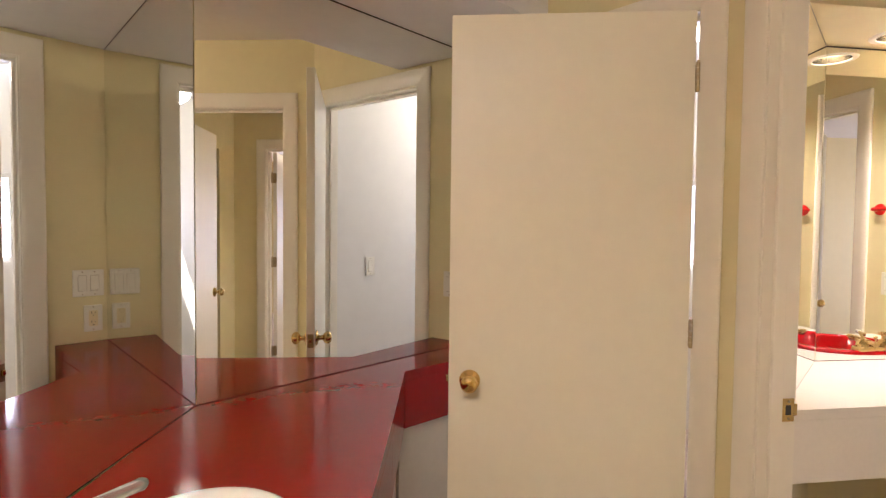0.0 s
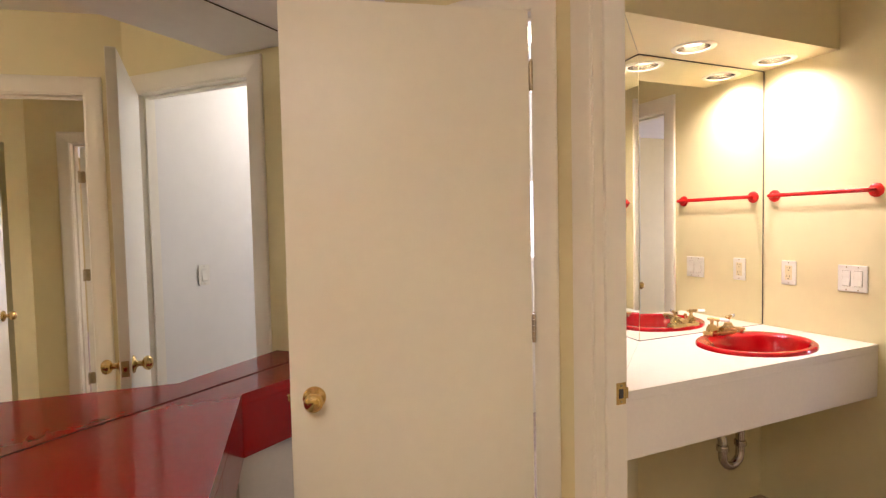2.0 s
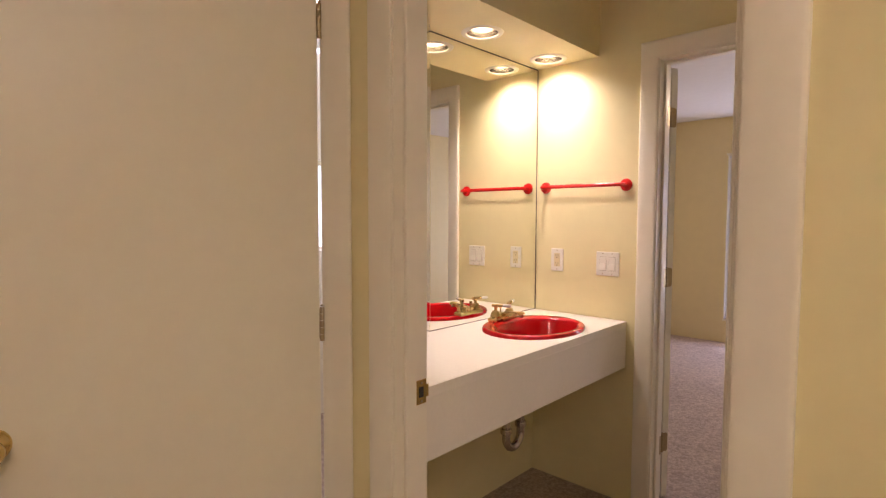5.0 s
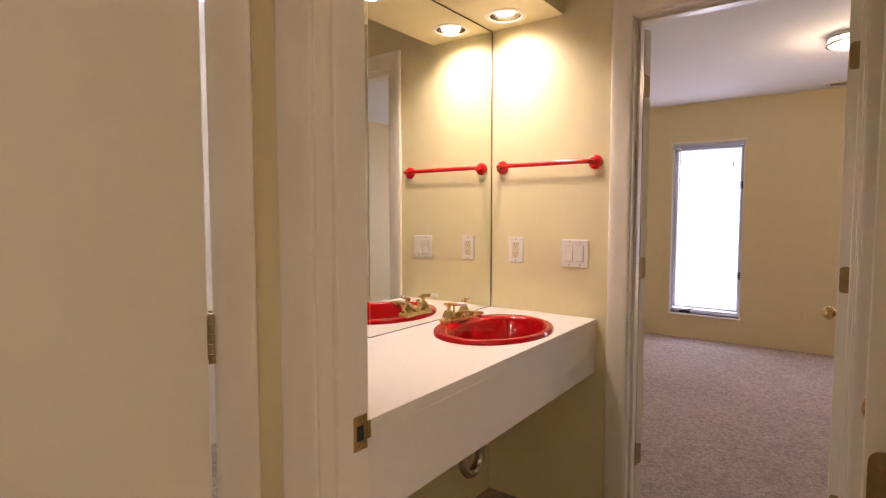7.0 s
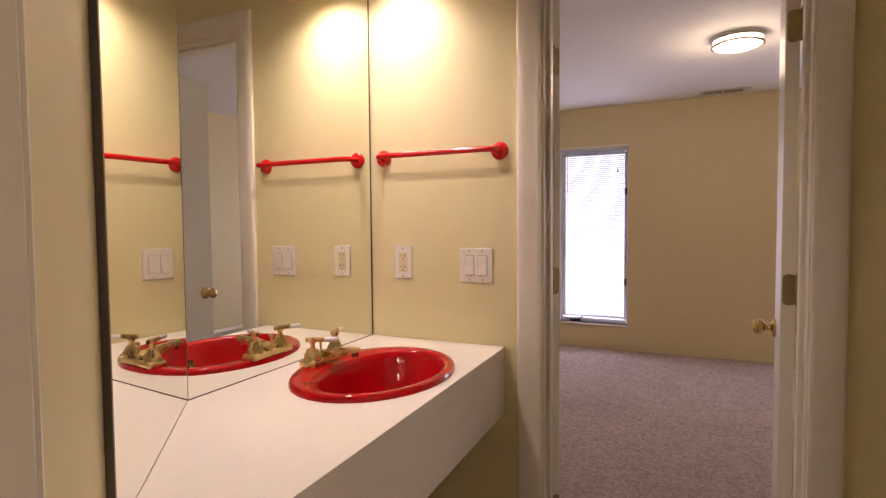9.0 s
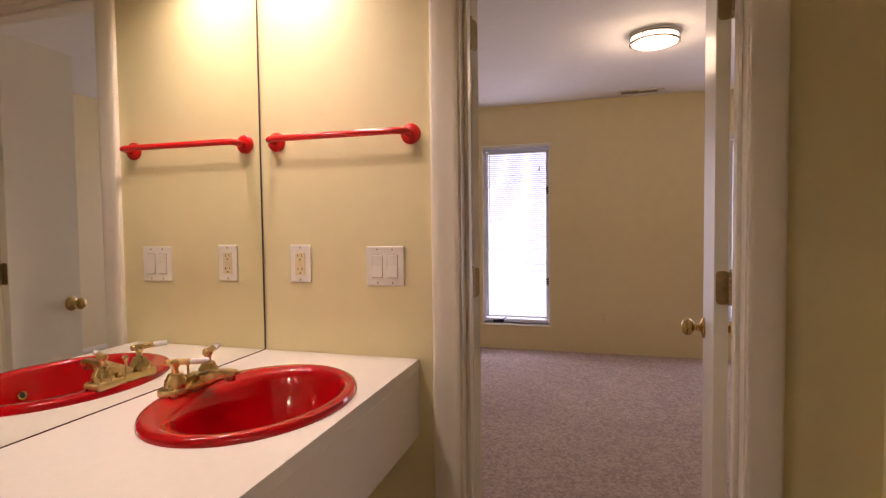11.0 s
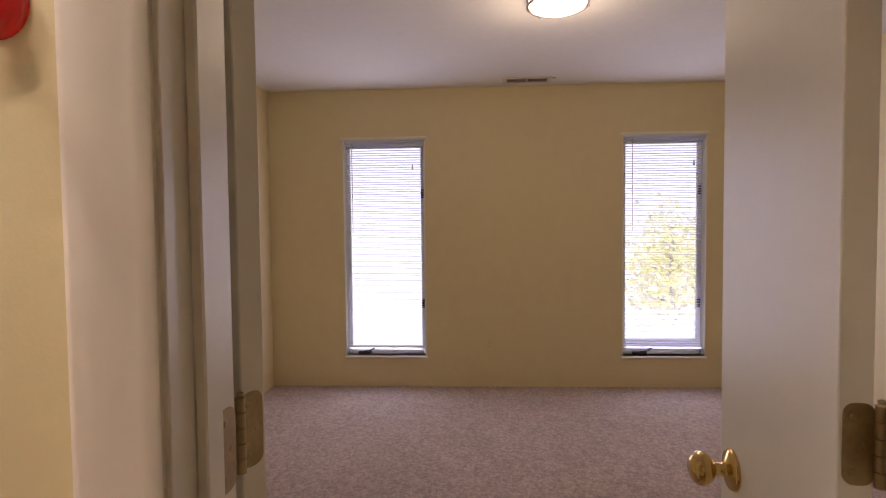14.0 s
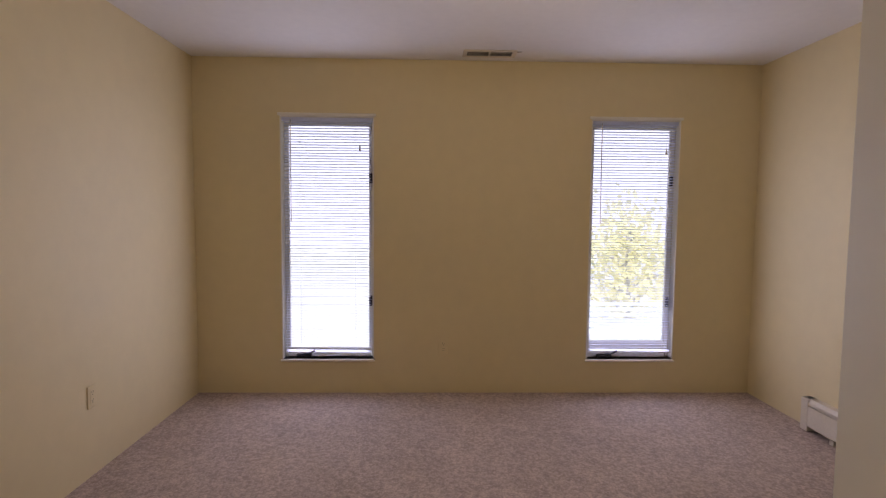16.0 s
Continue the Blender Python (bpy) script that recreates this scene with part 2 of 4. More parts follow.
def wall(name, p0, p1, thick, z0, z1, material, label, openings=(), ends=(0, 0)):
    """A wall whose face runs p0 to p1; it is thick on the left-hand side of that way. openings: (s0, s1, z0, z1)."""
    m = frame_on(p0, p1)
    length = (Vector(p1) - Vector(p0)).length
    bm = bmesh.new()
    s = -ends[0]
    y = -thick / 2

    def slab(a, b, lo, hi):
        if b - a > 1e-4 and hi - lo > 1e-4:
            box(bm, ((a + b) / 2, y, (lo + hi) / 2), (b - a, thick, hi - lo), m)

    for a, b, lo, hi in sorted(openings):
        slab(s, a, z0, z1)
        slab(a, b, z0, lo)
        slab(a, b, hi, z1)
        s = b
    slab(s, length + ends[1], z0, z1)
    return solid(name, bm, material, label, "wall", kind="structure")

# ---------- plan ----------
CEIL = 2.412
XH, XV = 1.195, 1.30            # wall between hall and vanity: hall face, vanity face
JS, JN = 0.784, 1.51            # its doorway, south and north jamb
XT, XB = 2.73, 2.85             # wall between vanity and bedroom
BS, BN = 0.804, 1.497           # its doorway
YM = 2.132                      # vanity mirror wall
DC, DW = Vector((1.932, YM)), Vector((1.30, 1.575))   # slanting vanity wall: inner corner, near end
XE, YN, YS = 6.567, 2.872, -1.19   # bedroom east, north, south
DOOR_H = 2.035
TH = radians(39.27)               # turn of the slanting hall mirror
u1 = Vector((math.cos(TH), math.sin(TH)))
n1 = Vector((u1.y, -u1.x))
C = Vector((-0.309, 1.812))     # corner of the two hall mirrors
E1 = C + u1 * 1.176             # far end of the slanting hall mirror
K = Vector((XH, 1.687))      # corner where the slanting room wall leaves the hall wall
w3 = (K - E1).normalized()
n3 = Vector((w3.y, -w3.x))
w1 = Vector((0.1418, 0.9899)).normalized()
n2 = Vector((w1.y, -w1.x))
M2S = C - w1 * 3.9
TD0, TD1 = 0.307, 0.979         # doorway in the slanting wall
HS = 2.137                      # hall soffit
CT = 0.874                      # hall counter top

# ---------- large structure ----------
wall("wall_hall_west", tuple(M2S), tuple(C), 0.1, 0, CEIL, M_WALL, "cream painted hall wall behind the side mirror")
wall("wall_hall_mirror", tuple(C), tuple(E1), 0.1, 0, CEIL, M_WALL, "cream painted slanting wall behind the hall mirror", ends=(0.05, 0.1))
wall("wall_toilet", tuple(E1), tuple(K), 0.1, 0, CEIL, M_WALL, "cream painted slanting wall with a doorway and switches", [(TD0 - 0.018, TD1 + 0.018, 0, 2.048)])
wall("wall_hall_vanity", (XH, K.y), (XH, -2.2), XV - XH, 0, CEIL, M_WALL, "cream painted wall between hall and vanity with a doorway", [(K.y - JN - 0.018, K.y - JS + 0.018, 0, DOOR_H + 0.02)])
wall("wall_hall_south", (XH, -2.2), (-1.3, -2.2), 0.1, 0, CEIL, M_WALL, "cream painted end wall of the hall", ends=(0.1, 0.1))
wall("wall_vanity_slant", tuple(DW), tuple(DC), 0.1, 0, CEIL, M_WALL, "cream painted slanting wall beside the vanity", ends=(0, 0.05))
wall("wall_vanity_north", tuple(DC), (XT, YM), 0.1, 0, CEIL, M_WALL, "cream painted wall behind the vanity mirror")
wall("wall_bedroom_west", (XT, YN + 0.1), (XT, YS - 0.1), XB - XT, 0, CEIL, M_WALL, "cream painted wall between vanity and bedroom with a doorway", [(YN + 0.1 - BN - 0.018, YN + 0.1 - BS + 0.018, 0, DOOR_H + 0.02)])
wall("wall_vanity_south", (XT, 0.52), (XV, 0.52), 0.1, 0, CEIL, M_WALL, "cream painted vanity wall with an open closet", [(0.26, 0.98, 0, 2.0)])
wall("wall_bedroom_north", (XB, YN), (XE, YN), 0.1, 0, CEIL, M_BEDWALL, "tan painted bedroom side wall", ends=(0, 0.12))
wall("wall_bedroom_south", (XE, YS), (XB, YS), 0.1, 0, CEIL, M_BEDWALL, "tan painted bedroom side wall with a heater", ends=(0.12, 0))
W1, W2, WZ = (1.597, 2.263), (-0.612, 0.036), (0.262, 2.012)
wall("wall_bedroom_east", (XE, YN), (XE, YS), 0.12, 0, CEIL, M_BEDWALL, "tan painted bedroom wall with two tall narrow windows", [(YN - W1[1], YN - W1[0], *WZ), (YN - W2[1], YN - W2[0], *WZ)])
bm = bmesh.new()
box(bm, (XB + 0.002, (BN + 0.09 + YN) / 2, CEIL / 2), (0.004, YN - BN - 0.09, CEIL))
box(bm, (XB + 0.002, (BS - 0.09 + YS) / 2, CEIL / 2), (0.004, BS - 0.09 - YS, CEIL))
box(bm, (XB + 0.002, (BS + BN) / 2, (DOOR_H + 0.09 + CEIL) / 2), (0.004, BN - BS + 0.18, CEIL - DOOR_H - 0.09))
solid("wall_bedroom_west_paint", bm, M_BEDWALL, "tan paint on the bedroom side of the wall", "wall", kind="structure")

d2 = (DC - DW).normalized()
m2 = Vector((-d2.y, d2.x))
# closet behind the vanity's south wall
wall("wall_closet_back", (XT, 0.02), (1.4, 0.02), 0.08, 0, CEIL, M_WALL, "cream painted back wall of the closet")
wall("wall_closet_side", (1.46, 0.02), (1.46, 0.42), 0.08, 0, CEIL, M_WALL, "cream painted side wall of the closet")
# far room behind the slanting wall
bm = bmesh.new()
box(bm, (0.5, 0.002, CEIL / 2), (0.88, 0.004, CEIL), frame_on(tuple(DW + m2 * 0.1), tuple(DC + m2 * 0.1)) @ Matrix.Rotation(math.pi, 4, "Z") @ Matrix.Translation((-0.95, 0, 0)))
solid("wall_far_room_paint", bm, M_TOILETWALL, "white paint on the back of the slanting wall", "wall", kind="structure")
YF, XF = 3.6, 2.69
wall("wall_far_room_north", (0.2, YF), (XF, YF), 0.1, 0, CEIL, M_TOILETWALL, "white painted wall with a window", [(2.03, 2.29, 1.12, 1.72)])
wall("wall_far_room_east", (XF, YF), (XF, YM + 0.1), 0.04, 0, CEIL, M_TOILETWALL, "white painted side wall of the far room")
wall("wall_far_room_west", tuple(E1 + u1 * 0.02), (0.2, YF), 0.1, 0, CEIL, M_TOILETWALL, "white painted side wall of the far room", ends=(0, 0.1))
bm = bmesh.new()
prism(bm, [(1.13, 1.86), (1.9, 2.26), (XF, 2.26), (XF, YF), (0.2, YF), tuple(E1 + u1 * 0.06)], -0.002, 0.012)
solid("carpet", bm, M_CARPET, "grey cut-pile carpet of the far room", "carpet", kind="structure")

bm = bmesh.new()
box(bm, (1.1, 0.6, -0.05), (5.4, 6.4, 0.1))
solid("floor", bm, M_HALLCARPET, "tan cut-pile carpet of hall and vanity", "floor", kind="structure")
bm = bmesh.new()
box(bm, ((XT + 0.03 + XE) / 2, (YN + YS) / 2, 0.004), (XE - XT - 0.03, YN - YS, 0.012))
solid("carpet", bm, M_CARPET, "grey mauve cut-pile carpet with footmarks", "carpet", kind="structure")
bm = bmesh.new()
box(bm, ((-2.2 + XE + 0.12) / 2, 0.3, CEIL + 0.05), (XE + 2.32, 6.4, 0.1))
solid("ceiling", bm, M_CEIL, "white painted ceiling", "ceiling", kind="structure")

# soffits, with round holes for their lamps


def soffit(pts, z0, z1, holes, material, label):
    bm = bmesh.new()
    lo = [bm.verts.new((*p, z0)) for p in pts]
    hi = [bm.verts.new((*p, z1)) for p in pts]
    edges = []
    for i in range(len(pts)):
        k = (i + 1) % len(pts)
        bm.faces.new((lo[i], lo[k], hi[k], hi[i]))
        edges.append(bm.edges.get((lo[i], lo[k])))
    for x, y, r in holes:
        ring = [bm.verts.new((x + r * math.cos(a * math.pi / 16), y + r * math.sin(a * math.pi / 16), z0)) for a in range(32)]
        edges += [bm.edges.new((ring[i], ring[(i + 1) % 32])) for i in range(32)]
    bmesh.ops.triangle_fill(bm, use_beauty=True, use_dissolve=False, edges=edges)
    return solid("soffit", bm, material, label, "soffit", kind="structure")


SOFF, SY = 2.104, 1.787
VL = [(2.10, 1.985), (2.60, 1.985)]                 # vanity downlights
kx = (DC.x - DW.x) / (DC.y - DW.y)
soffit([(DC.x - kx * (YM - SY), SY), (XT, SY), (XT, YM), (DC.x, YM)], SOFF, CEIL, [(*p, 0.066) for p in VL], M_WALL, "boxed cream soffit with two downlights over the vanity")
HL = [tuple(C - w1 * 1.25 + n2 * 0.23), tuple(C - w1 * 1.95 + n2 * 0.23)]   # hall downlights
s_in = C + (n1 + n2) / (1 + n1.dot(n2)) * 0.42
a0 = C - w1 * 2.4
soffit([tuple(p) for p in (a0, a0 + n2 * 0.42, s_in, E1 + w3 * 0.42, E1, C)], HS, CEIL, [(*p, 0.066) for p in HL], M_CEIL, "white boxed soffit with downlights over the hall mirrors")

# ---------- door frames ----------
PROFILE = [(0.0, 0.0), (0.0, 0.008), (0.003, 0.0105), (0.016, 0.0115), (0.030, 0.0120), (0.038, 0.0132), (0.050, 0.0142), (0.070, 0.0150), (0.075, 0.0140), (0.078, 0.0115), (0.078, 0.0)]


def casing_piece(bm, corners, m):
    """One leg or head of a moulded casing between two mitred ends; corners: for each end a function of (across, thick)."""
    a = [bm.verts.new(m @ Vector(corners[0](d, t))) for d, t in PROFILE]
    b = [bm.verts.new(m @ Vector(corners[1](d, t))) for d, t in PROFILE]
    for i in range(len(PROFILE) - 1):
        bm.faces.new((a[i], a[i + 1], b[i + 1], b[i]))
    bm.faces.new(a), bm.faces.new(b[::-1])


def hinge_leaf(bm, c, t, w, h, r=0.012):
    """A thin plate of thickness t along x with rounded corners, w along y and h along z."""
    pts = []
    for sy, sz, a0 in ((1, 1, 0), (-1, 1, 90), (-1, -1, 180), (1, -1, 270)):
        for k in range(5):
            a = radians(a0 + 22.5 * k)
            pts.append((c[1] + sy * (w / 2 - r) + r * math.cos(a), c[2] + sz * (h / 2 - r) + r * math.sin(a)))
    a, b = ([bm.verts.new((c[0] + s * t / 2, y, z)) for y, z in pts] for s in (-1, 1))
    bm.faces.new(a[::-1]), bm.faces.new(b)
    for i in range(len(pts)):
        j = (i + 1) % len(pts)
        bm.faces.new((a[i], a[j], b[j], b[i]))
    for dz, dy in ((-0.030, 0.006), (0.0, -0.006), (0.030, 0.006)):
        for s in (-1, 1):
            lathe(bm, [(0.0, 0.0011), (0.0030, 0.0008), (0.0038, 0.0)], Matrix.Translation((c[0] + s * t / 2, c[1] + dy, c[2] + dz)) @ Matrix.Rotation(s * math.pi / 2, 4, "Y"), 8)


def door_frame(name, m, s0, s1, h, thick, label, sides=(1, -1), stop=0.045, strike=None, hinges=()):
    """Jambs, stops and casings round an opening s0 to s1 of a wall whose face frame is m (y out of the wall)."""
    top = thing(name, m, label, "door frame", kind="structure")
    j = 0.018
    for nm, c, s in (("jamb", (s0 - j / 2, -thick / 2, h / 2), (j, thick + 0.004, h)), ("jamb", (s1 + j / 2, -thick / 2, h / 2), (j, thick + 0.004, h)), ("head_jamb", ((s0 + s1) / 2, -thick / 2, h + j / 2), (s1 - s0 + 2 * j, thick + 0.004, j))):
        bm = bmesh.new()
        box(bm, c, s, bev=0.001)
        part(nm, bm, M_TRIM, top)
    for c, s in (((s0 + 0.006, -stop, h / 2), (0.012, 0.034, h - 0.012)), ((s1 - 0.006, -stop, h / 2), (0.012, 0.034, h - 0.012)), (((s0 + s1) / 2, -stop, h - 0.006), (s1 - s0, 0.034, 0.012))):
        bm = bmesh.new()
        box(bm, c, s, bev=0.002)
        part("door_stop", bm, M_TRIM, top)
    r = 0.005
    for side in sides:
        f = Matrix.Identity(4) if side > 0 else Matrix(((1, 0, 0, 0), (0, -1, 0, -thick), (0, 0, 1, 0), (0, 0, 0, 1)))
        for ends in ((lambda d, t: (s0 - r - d, t, 0.0), lambda d, t: (s0 - r - d, t, h + r + d)), (lambda d, t: (s0 - r - d, t, h + r + d), lambda d, t: (s1 + r + d, t, h + r + d)), (lambda d, t: (s1 + r + d, t, h + r + d), lambda d, t: (s1 + r + d, t, 0.0))):
            bm = bmesh.new()
            casing_piece(bm, ends, f)
            part("casing", bm, M_TRIM, top, smooth=True)
    if strike:
        x, y, z, sg = strike
        bm = bmesh.new()
        box(bm, (x + sg * 0.001, y, z), (0.003, 0.034, 0.062), bev=0.0008)
        box(bm, (x + sg * 0.001, y - 0.020, z), (0.003, 0.012, 0.032), bev=0.001)
        sp = part("strike_plate", bm, M_BRASS, top, "brass strike plate")
        bm = bmesh.new()
        box(bm, (x + sg * 0.003, y + 0.001, z), (0.002, 0.014, 0.026))
        part("slot", bm, M_DARK, sp)
        for dz in (-0.023, 0.023):
            bm = bmesh.new()
            lathe(bm, [(0, 0.0015), (0.0035, 0.001), (0.0035, 0)], Matrix.Translation((x + sg * 0.0028, y, z + dz)) @ Matrix.Rotation(sg * math.pi / 2, 4, "Y"), 10)
            part("screw", bm, M_HINGE, sp)
    for x, y, z, sg in hinges:
        bm = bmesh.new()
        hinge_leaf(bm, (x + sg * 0.001, y, z), 0.003, 0.036, 0.089)
        part("hinge_plate", bm, M_HINGE, top, "antique brass hinge plate")
    return top


KNOB = [(0.0, 0.066), (0.012, 0.066), (0.020, 0.062), (0.0265, 0.053), (0.0265, 0.044), (0.020, 0.034), (0.011, 0.029), (0.010, 0.018), (0.014, 0.012), (0.030, 0.007), (0.033, 0.003), (0.033, 0.0)]


def door_leaf(m, w, h, label, sg=1, hinge_z=(0.28, 1.068, 1.805), knob=0.06, kz=0.91, lift=0.012, knobs=(1, -1), small=1.0):
    """A flush leaf: x from the hinge pin to the free edge; its knuckle face lies in y = 0, the leaf behind it on the side -sg."""
    top = thing("door", m, label, "door")
    th = 0.035
    y0 = -sg * (th / 2 + 0.003)
    bm = bmesh.new()
    box(bm, (w / 2 + 0.004, y0, (h + lift) / 2), (w, th, h - lift), bev=0.0015)
    part("slab", bm, M_DOOR, top)
    for s in knobs:
        face = y0 + s * th / 2
        bm = bmesh.new()
        lathe(bm, [(r * small, z * small) for r, z in KNOB], Matrix.Translation((w - knob, face, kz)) @ Matrix.Rotation(-s * math.pi / 2, 4, "X"), 28)
        part("door_knob", bm, M_BRASS, top, "polished brass knob", True)
    bm = bmesh.new()
    box(bm, (w + 0.0045, y0, kz), (0.002, 0.025, 0.057), bev=0.0006)
    lp = part("latch_plate", bm, M_HINGE, top, "brass latch plate")
    bm = bmesh.new()
    box(bm, (w + 0.009, y0, kz), (0.010, 0.012, 0.018), bev=0.002)
    part("latch_bolt", bm, M_BRASS, lp)
    for z in hinge_z:
        bm = bmesh.new()
        hinge_leaf(bm, (0.0045, y0 + sg * 0.003, z), 0.003, 0.032, 0.089)
        hp = part("hinge", bm, M_HINGE, top, "antique brass butt hinge")
        bm = bmesh.new()
        for k in range(5):
            lathe(bm, [(0.0, 0.0), (0.0058, 0.0), (0.0058, 0.0165), (0.0, 0.0165)], Matrix.Translation((0, sg * 0.002, z - 0.0445 + 0.0178 * k)), 12)
        lathe(bm, [(0.0, 0.0), (0.004, 0.001), (0.0045, 0.004), (0.0, 0.006)], Matrix.Translation((0, sg * 0.002, z + 0.0445)), 12)
        part("knuckle", bm, M_HINGE, hp, smooth=True)
    return top


def pose2(x, y, ang, z=0.0):
    return pose(x, y, z, 0, 0, math.degrees(ang))


HZ = (0.28, 1.068, 1.805)
# hall to vanity
mh = frame_on((XH, K.y), (XH, -2.2))
door_frame("door_frame_1", mh, K.y - JN, K.y - JS, DOOR_H, XV - XH, "cream moulded door frame between hall and vanity", stop=0.045, strike=(K.y - JN, -0.087, 0.905, 1), hinges=[(K.y - JS, -0.085, z, -1) for z in (0.25, 1.005, 1.76)])
door_leaf(pose2(XV + 0.006, JS + 0.002, radians(-8)), 0.70, DOOR_H - 0.006, "cream flush door standing open into the vanity", -1, (0.25, 1.005, 1.76))
# bedroom double doors
mb = frame_on((XT, YN + 0.1), (XT, YS - 0.1))
sN, sS = YN + 0.1 - BN, YN + 0.1 - BS
door_frame("door_frame_2", mb, sN, sS, DOOR_H, XB - XT, "cream moulded door frame into the bedroom", stop=0.055, hinges=[(sN, -0.1, z, 1) for z in HZ] + [(sS, -0.1, z, -1) for z in HZ])
door_leaf(pose2(XB + 0.008, BS + 0.004, radians(-5.5)), 0.334, DOOR_H - 0.006, "narrow cream bedroom door leaf standing open with brass knobs", -1, knob=0.05)
door_leaf(pose2(XB + 0.024, BN + 0.002, radians(64)), 0.334, DOOR_H - 0.006, "narrow cream bedroom door leaf folded back against the wall", 1, knob=0.05, knobs=(-1,))
# slanting far-room doorway
mt = frame_on(tuple(E1), tuple(K))
door_frame("door_frame_3", mt, TD0, TD1, 2.035, 0.1, "cream moulded door frame in the slanting wall", stop=0.06)
door_leaf(pose2(1.137, 1.727, radians(167.5)), 0.725, 2.030, "cream flush door ajar beside the red counter", 1, (0.28, 1.070, 1.833), knob=0.062, kz=0.905)

# ---------- mirrors ----------


def mirror(name, p, q, z0, z1, label, edge=()):
    L = (q - p).length
    top = thing(name, frame_on(tuple(p), tuple(q)), label, "mirror")
    bm = bmesh.new()
    box(bm, (L / 2, 0.0055, (z0 + z1) / 2), (L - 0.003, 0.006, z1 - z0))
    part("mirror_glass", bm, M_MIRROR, top)
    bm = bmesh.new()
    box(bm, (L / 2, 0.004, z1 + 0.003), (L - 0.002, 0.009, 0.005))
    part("top_channel", bm, M_MEDGE, top, "dark top channel")
    bm = bmesh.new()
    box(bm, (L / 2, 0.004, z0 - 0.0015), (L - 0.002, 0.0075, 0.003))
    part("bottom_channel", bm, M_CAULK, top, "thin dark bottom edge")
    for x, w in edge:
        bm = bmesh.new()
        box(bm, (x * L + (0.5 - x) * (w + 0.001) * -1 if x == 0 else L - w / 2 - 0.001, 0.0055, (z0 + z1) / 2), (w, 0.010, z1 - z0))
        part("side_edge", bm, M_MEDGE, top, "dark polished side edge")
    return top


mirror("mirror", C - w1 * 1.85, C - w1 * 0.002, CT + 0.003, HS - 0.006, "frameless wall mirror beside the red counter")
mirror("mirror", C + u1 * 0.004, E1 - u1 * 0.002, CT + 0.003, HS - 0.006, "frameless slanting mirror above the red counter")
mirror("mirror", DC - d2 * 0.56, DC - d2 * 0.003, 0.868, SOFF - 0.006, "frameless slanting mirror beside the vanity", [(0, 0.006)])
mirror("mirror", DC + Vector((0.003, 0)), Vector((XT - 0.003, YM)), 0.868, SOFF - 0.006, "frameless mirror above the red sink", [(1, 0.0025)])

# ---------- hall: red counter and its white sink ----------
FA = Vector((0.305, 2.110))
FB = Vector((0.240, 1.632))
fe = E1 + w3 * 0.20
nin = Vector((FA.y - fe.y, fe.x - FA.x)).normalized()   # from the counter's end towards the mirror
near = FB - w1 * 1.75
SC = Vector((-0.105, 1.055))


def counter_top(pts, z0, z1, hole, a, b, ang, material, name, parent):
    """A slab with an oval hole."""
    bm = bmesh.new()
    rings = []
    for z in (z0, z1):
        vs = [bm.verts.new((p[0], p[1], z)) for p in pts]
        hs = [bm.verts.new((hole[0] + a * math.cos(t) * math.cos(ang) - b * math.sin(t) * math.sin(ang), hole[1] + a * math.cos(t) * math.sin(ang) + b * math.sin(t) * math.cos(ang), z)) for t in (math.pi * k / 20 for k in range(40))]
        es = [bm.edges.new((vs[i], vs[(i + 1) % len(vs)])) for i in range(len(vs))] + [bm.edges.new((hs[i], hs[(i + 1) % 40])) for i in range(40)]
        bmesh.ops.triangle_fill(bm, use_beauty=True, use_dissolve=False, edges=es)
        rings.append((vs, hs))
    for k in (0, 1):
        lo, hi = rings[0][k], rings[1][k]
        for i in range(len(lo)):
            j = (i + 1) % len(lo)
            bm.faces.new((lo[i], lo[j], hi[j], hi[i]))
    return part(name, bm, material, parent)


red = thing("red_counter", pose(0, 0, 0), "glossy red laminate counter with a deep apron along the hall mirrors", "counter")
outline = [tuple(p) for p in (near - n2 * 0.52, C + n2 * 0.0, E1, fe, FA, FB, near)]
counter_top(outline, CT - 0.035, CT, tuple(SC), 0.222, 0.172, math.atan2(w1.y, w1.x), M_RED, "countertop", red)


def apron(p, q, z0, z1, parent, material, thick=0.02, name="apron"):
    bm = bmesh.new()
    L = (q - p).length
    box(bm, (L / 2, -thick / 2, (z0 + z1) / 2), (L, thick, z1 - z0), frame_on(tuple(p), tuple(q)), bev=0.001)
    return part(name, bm, material, parent)


apron(FB - w1 * 1.75, FB, CT - 0.205, CT - 0.0355, red, M_RED)
apron(FB, FA, CT - 0.205, CT - 0.0355, red, M_RED)
apron(FA, fe, CT - 0.205, CT - 0.0355, red, M_RED)
cab = thing("base_cabinet", pose(0, 0, 0), "beige laminate base cabinet below the red counter", "cabinet")
i1, i2 = FB - n2 * 0.03, FA - n2 * 0.03 - w1 * 0.0
bm = bmesh.new()
prism(bm, [tuple(p) for p in (near - n2 * 0.50, near - n2 * 0.03, i1, i2, FA + nin * 0.05, C + n2 * 0.02 - w1 * 0.02)], 0.09, CT - 0.036)
part("carcass", bm, M_CAB, cab)
# toe kick coloured near-black for the shade under the cabinet
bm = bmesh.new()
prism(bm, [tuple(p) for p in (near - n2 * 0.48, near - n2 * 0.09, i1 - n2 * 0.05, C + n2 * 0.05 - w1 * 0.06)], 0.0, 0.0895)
part("toe_kick", bm, M_DARK, cab, "recessed toe kick with its shade put into a near-black colour")
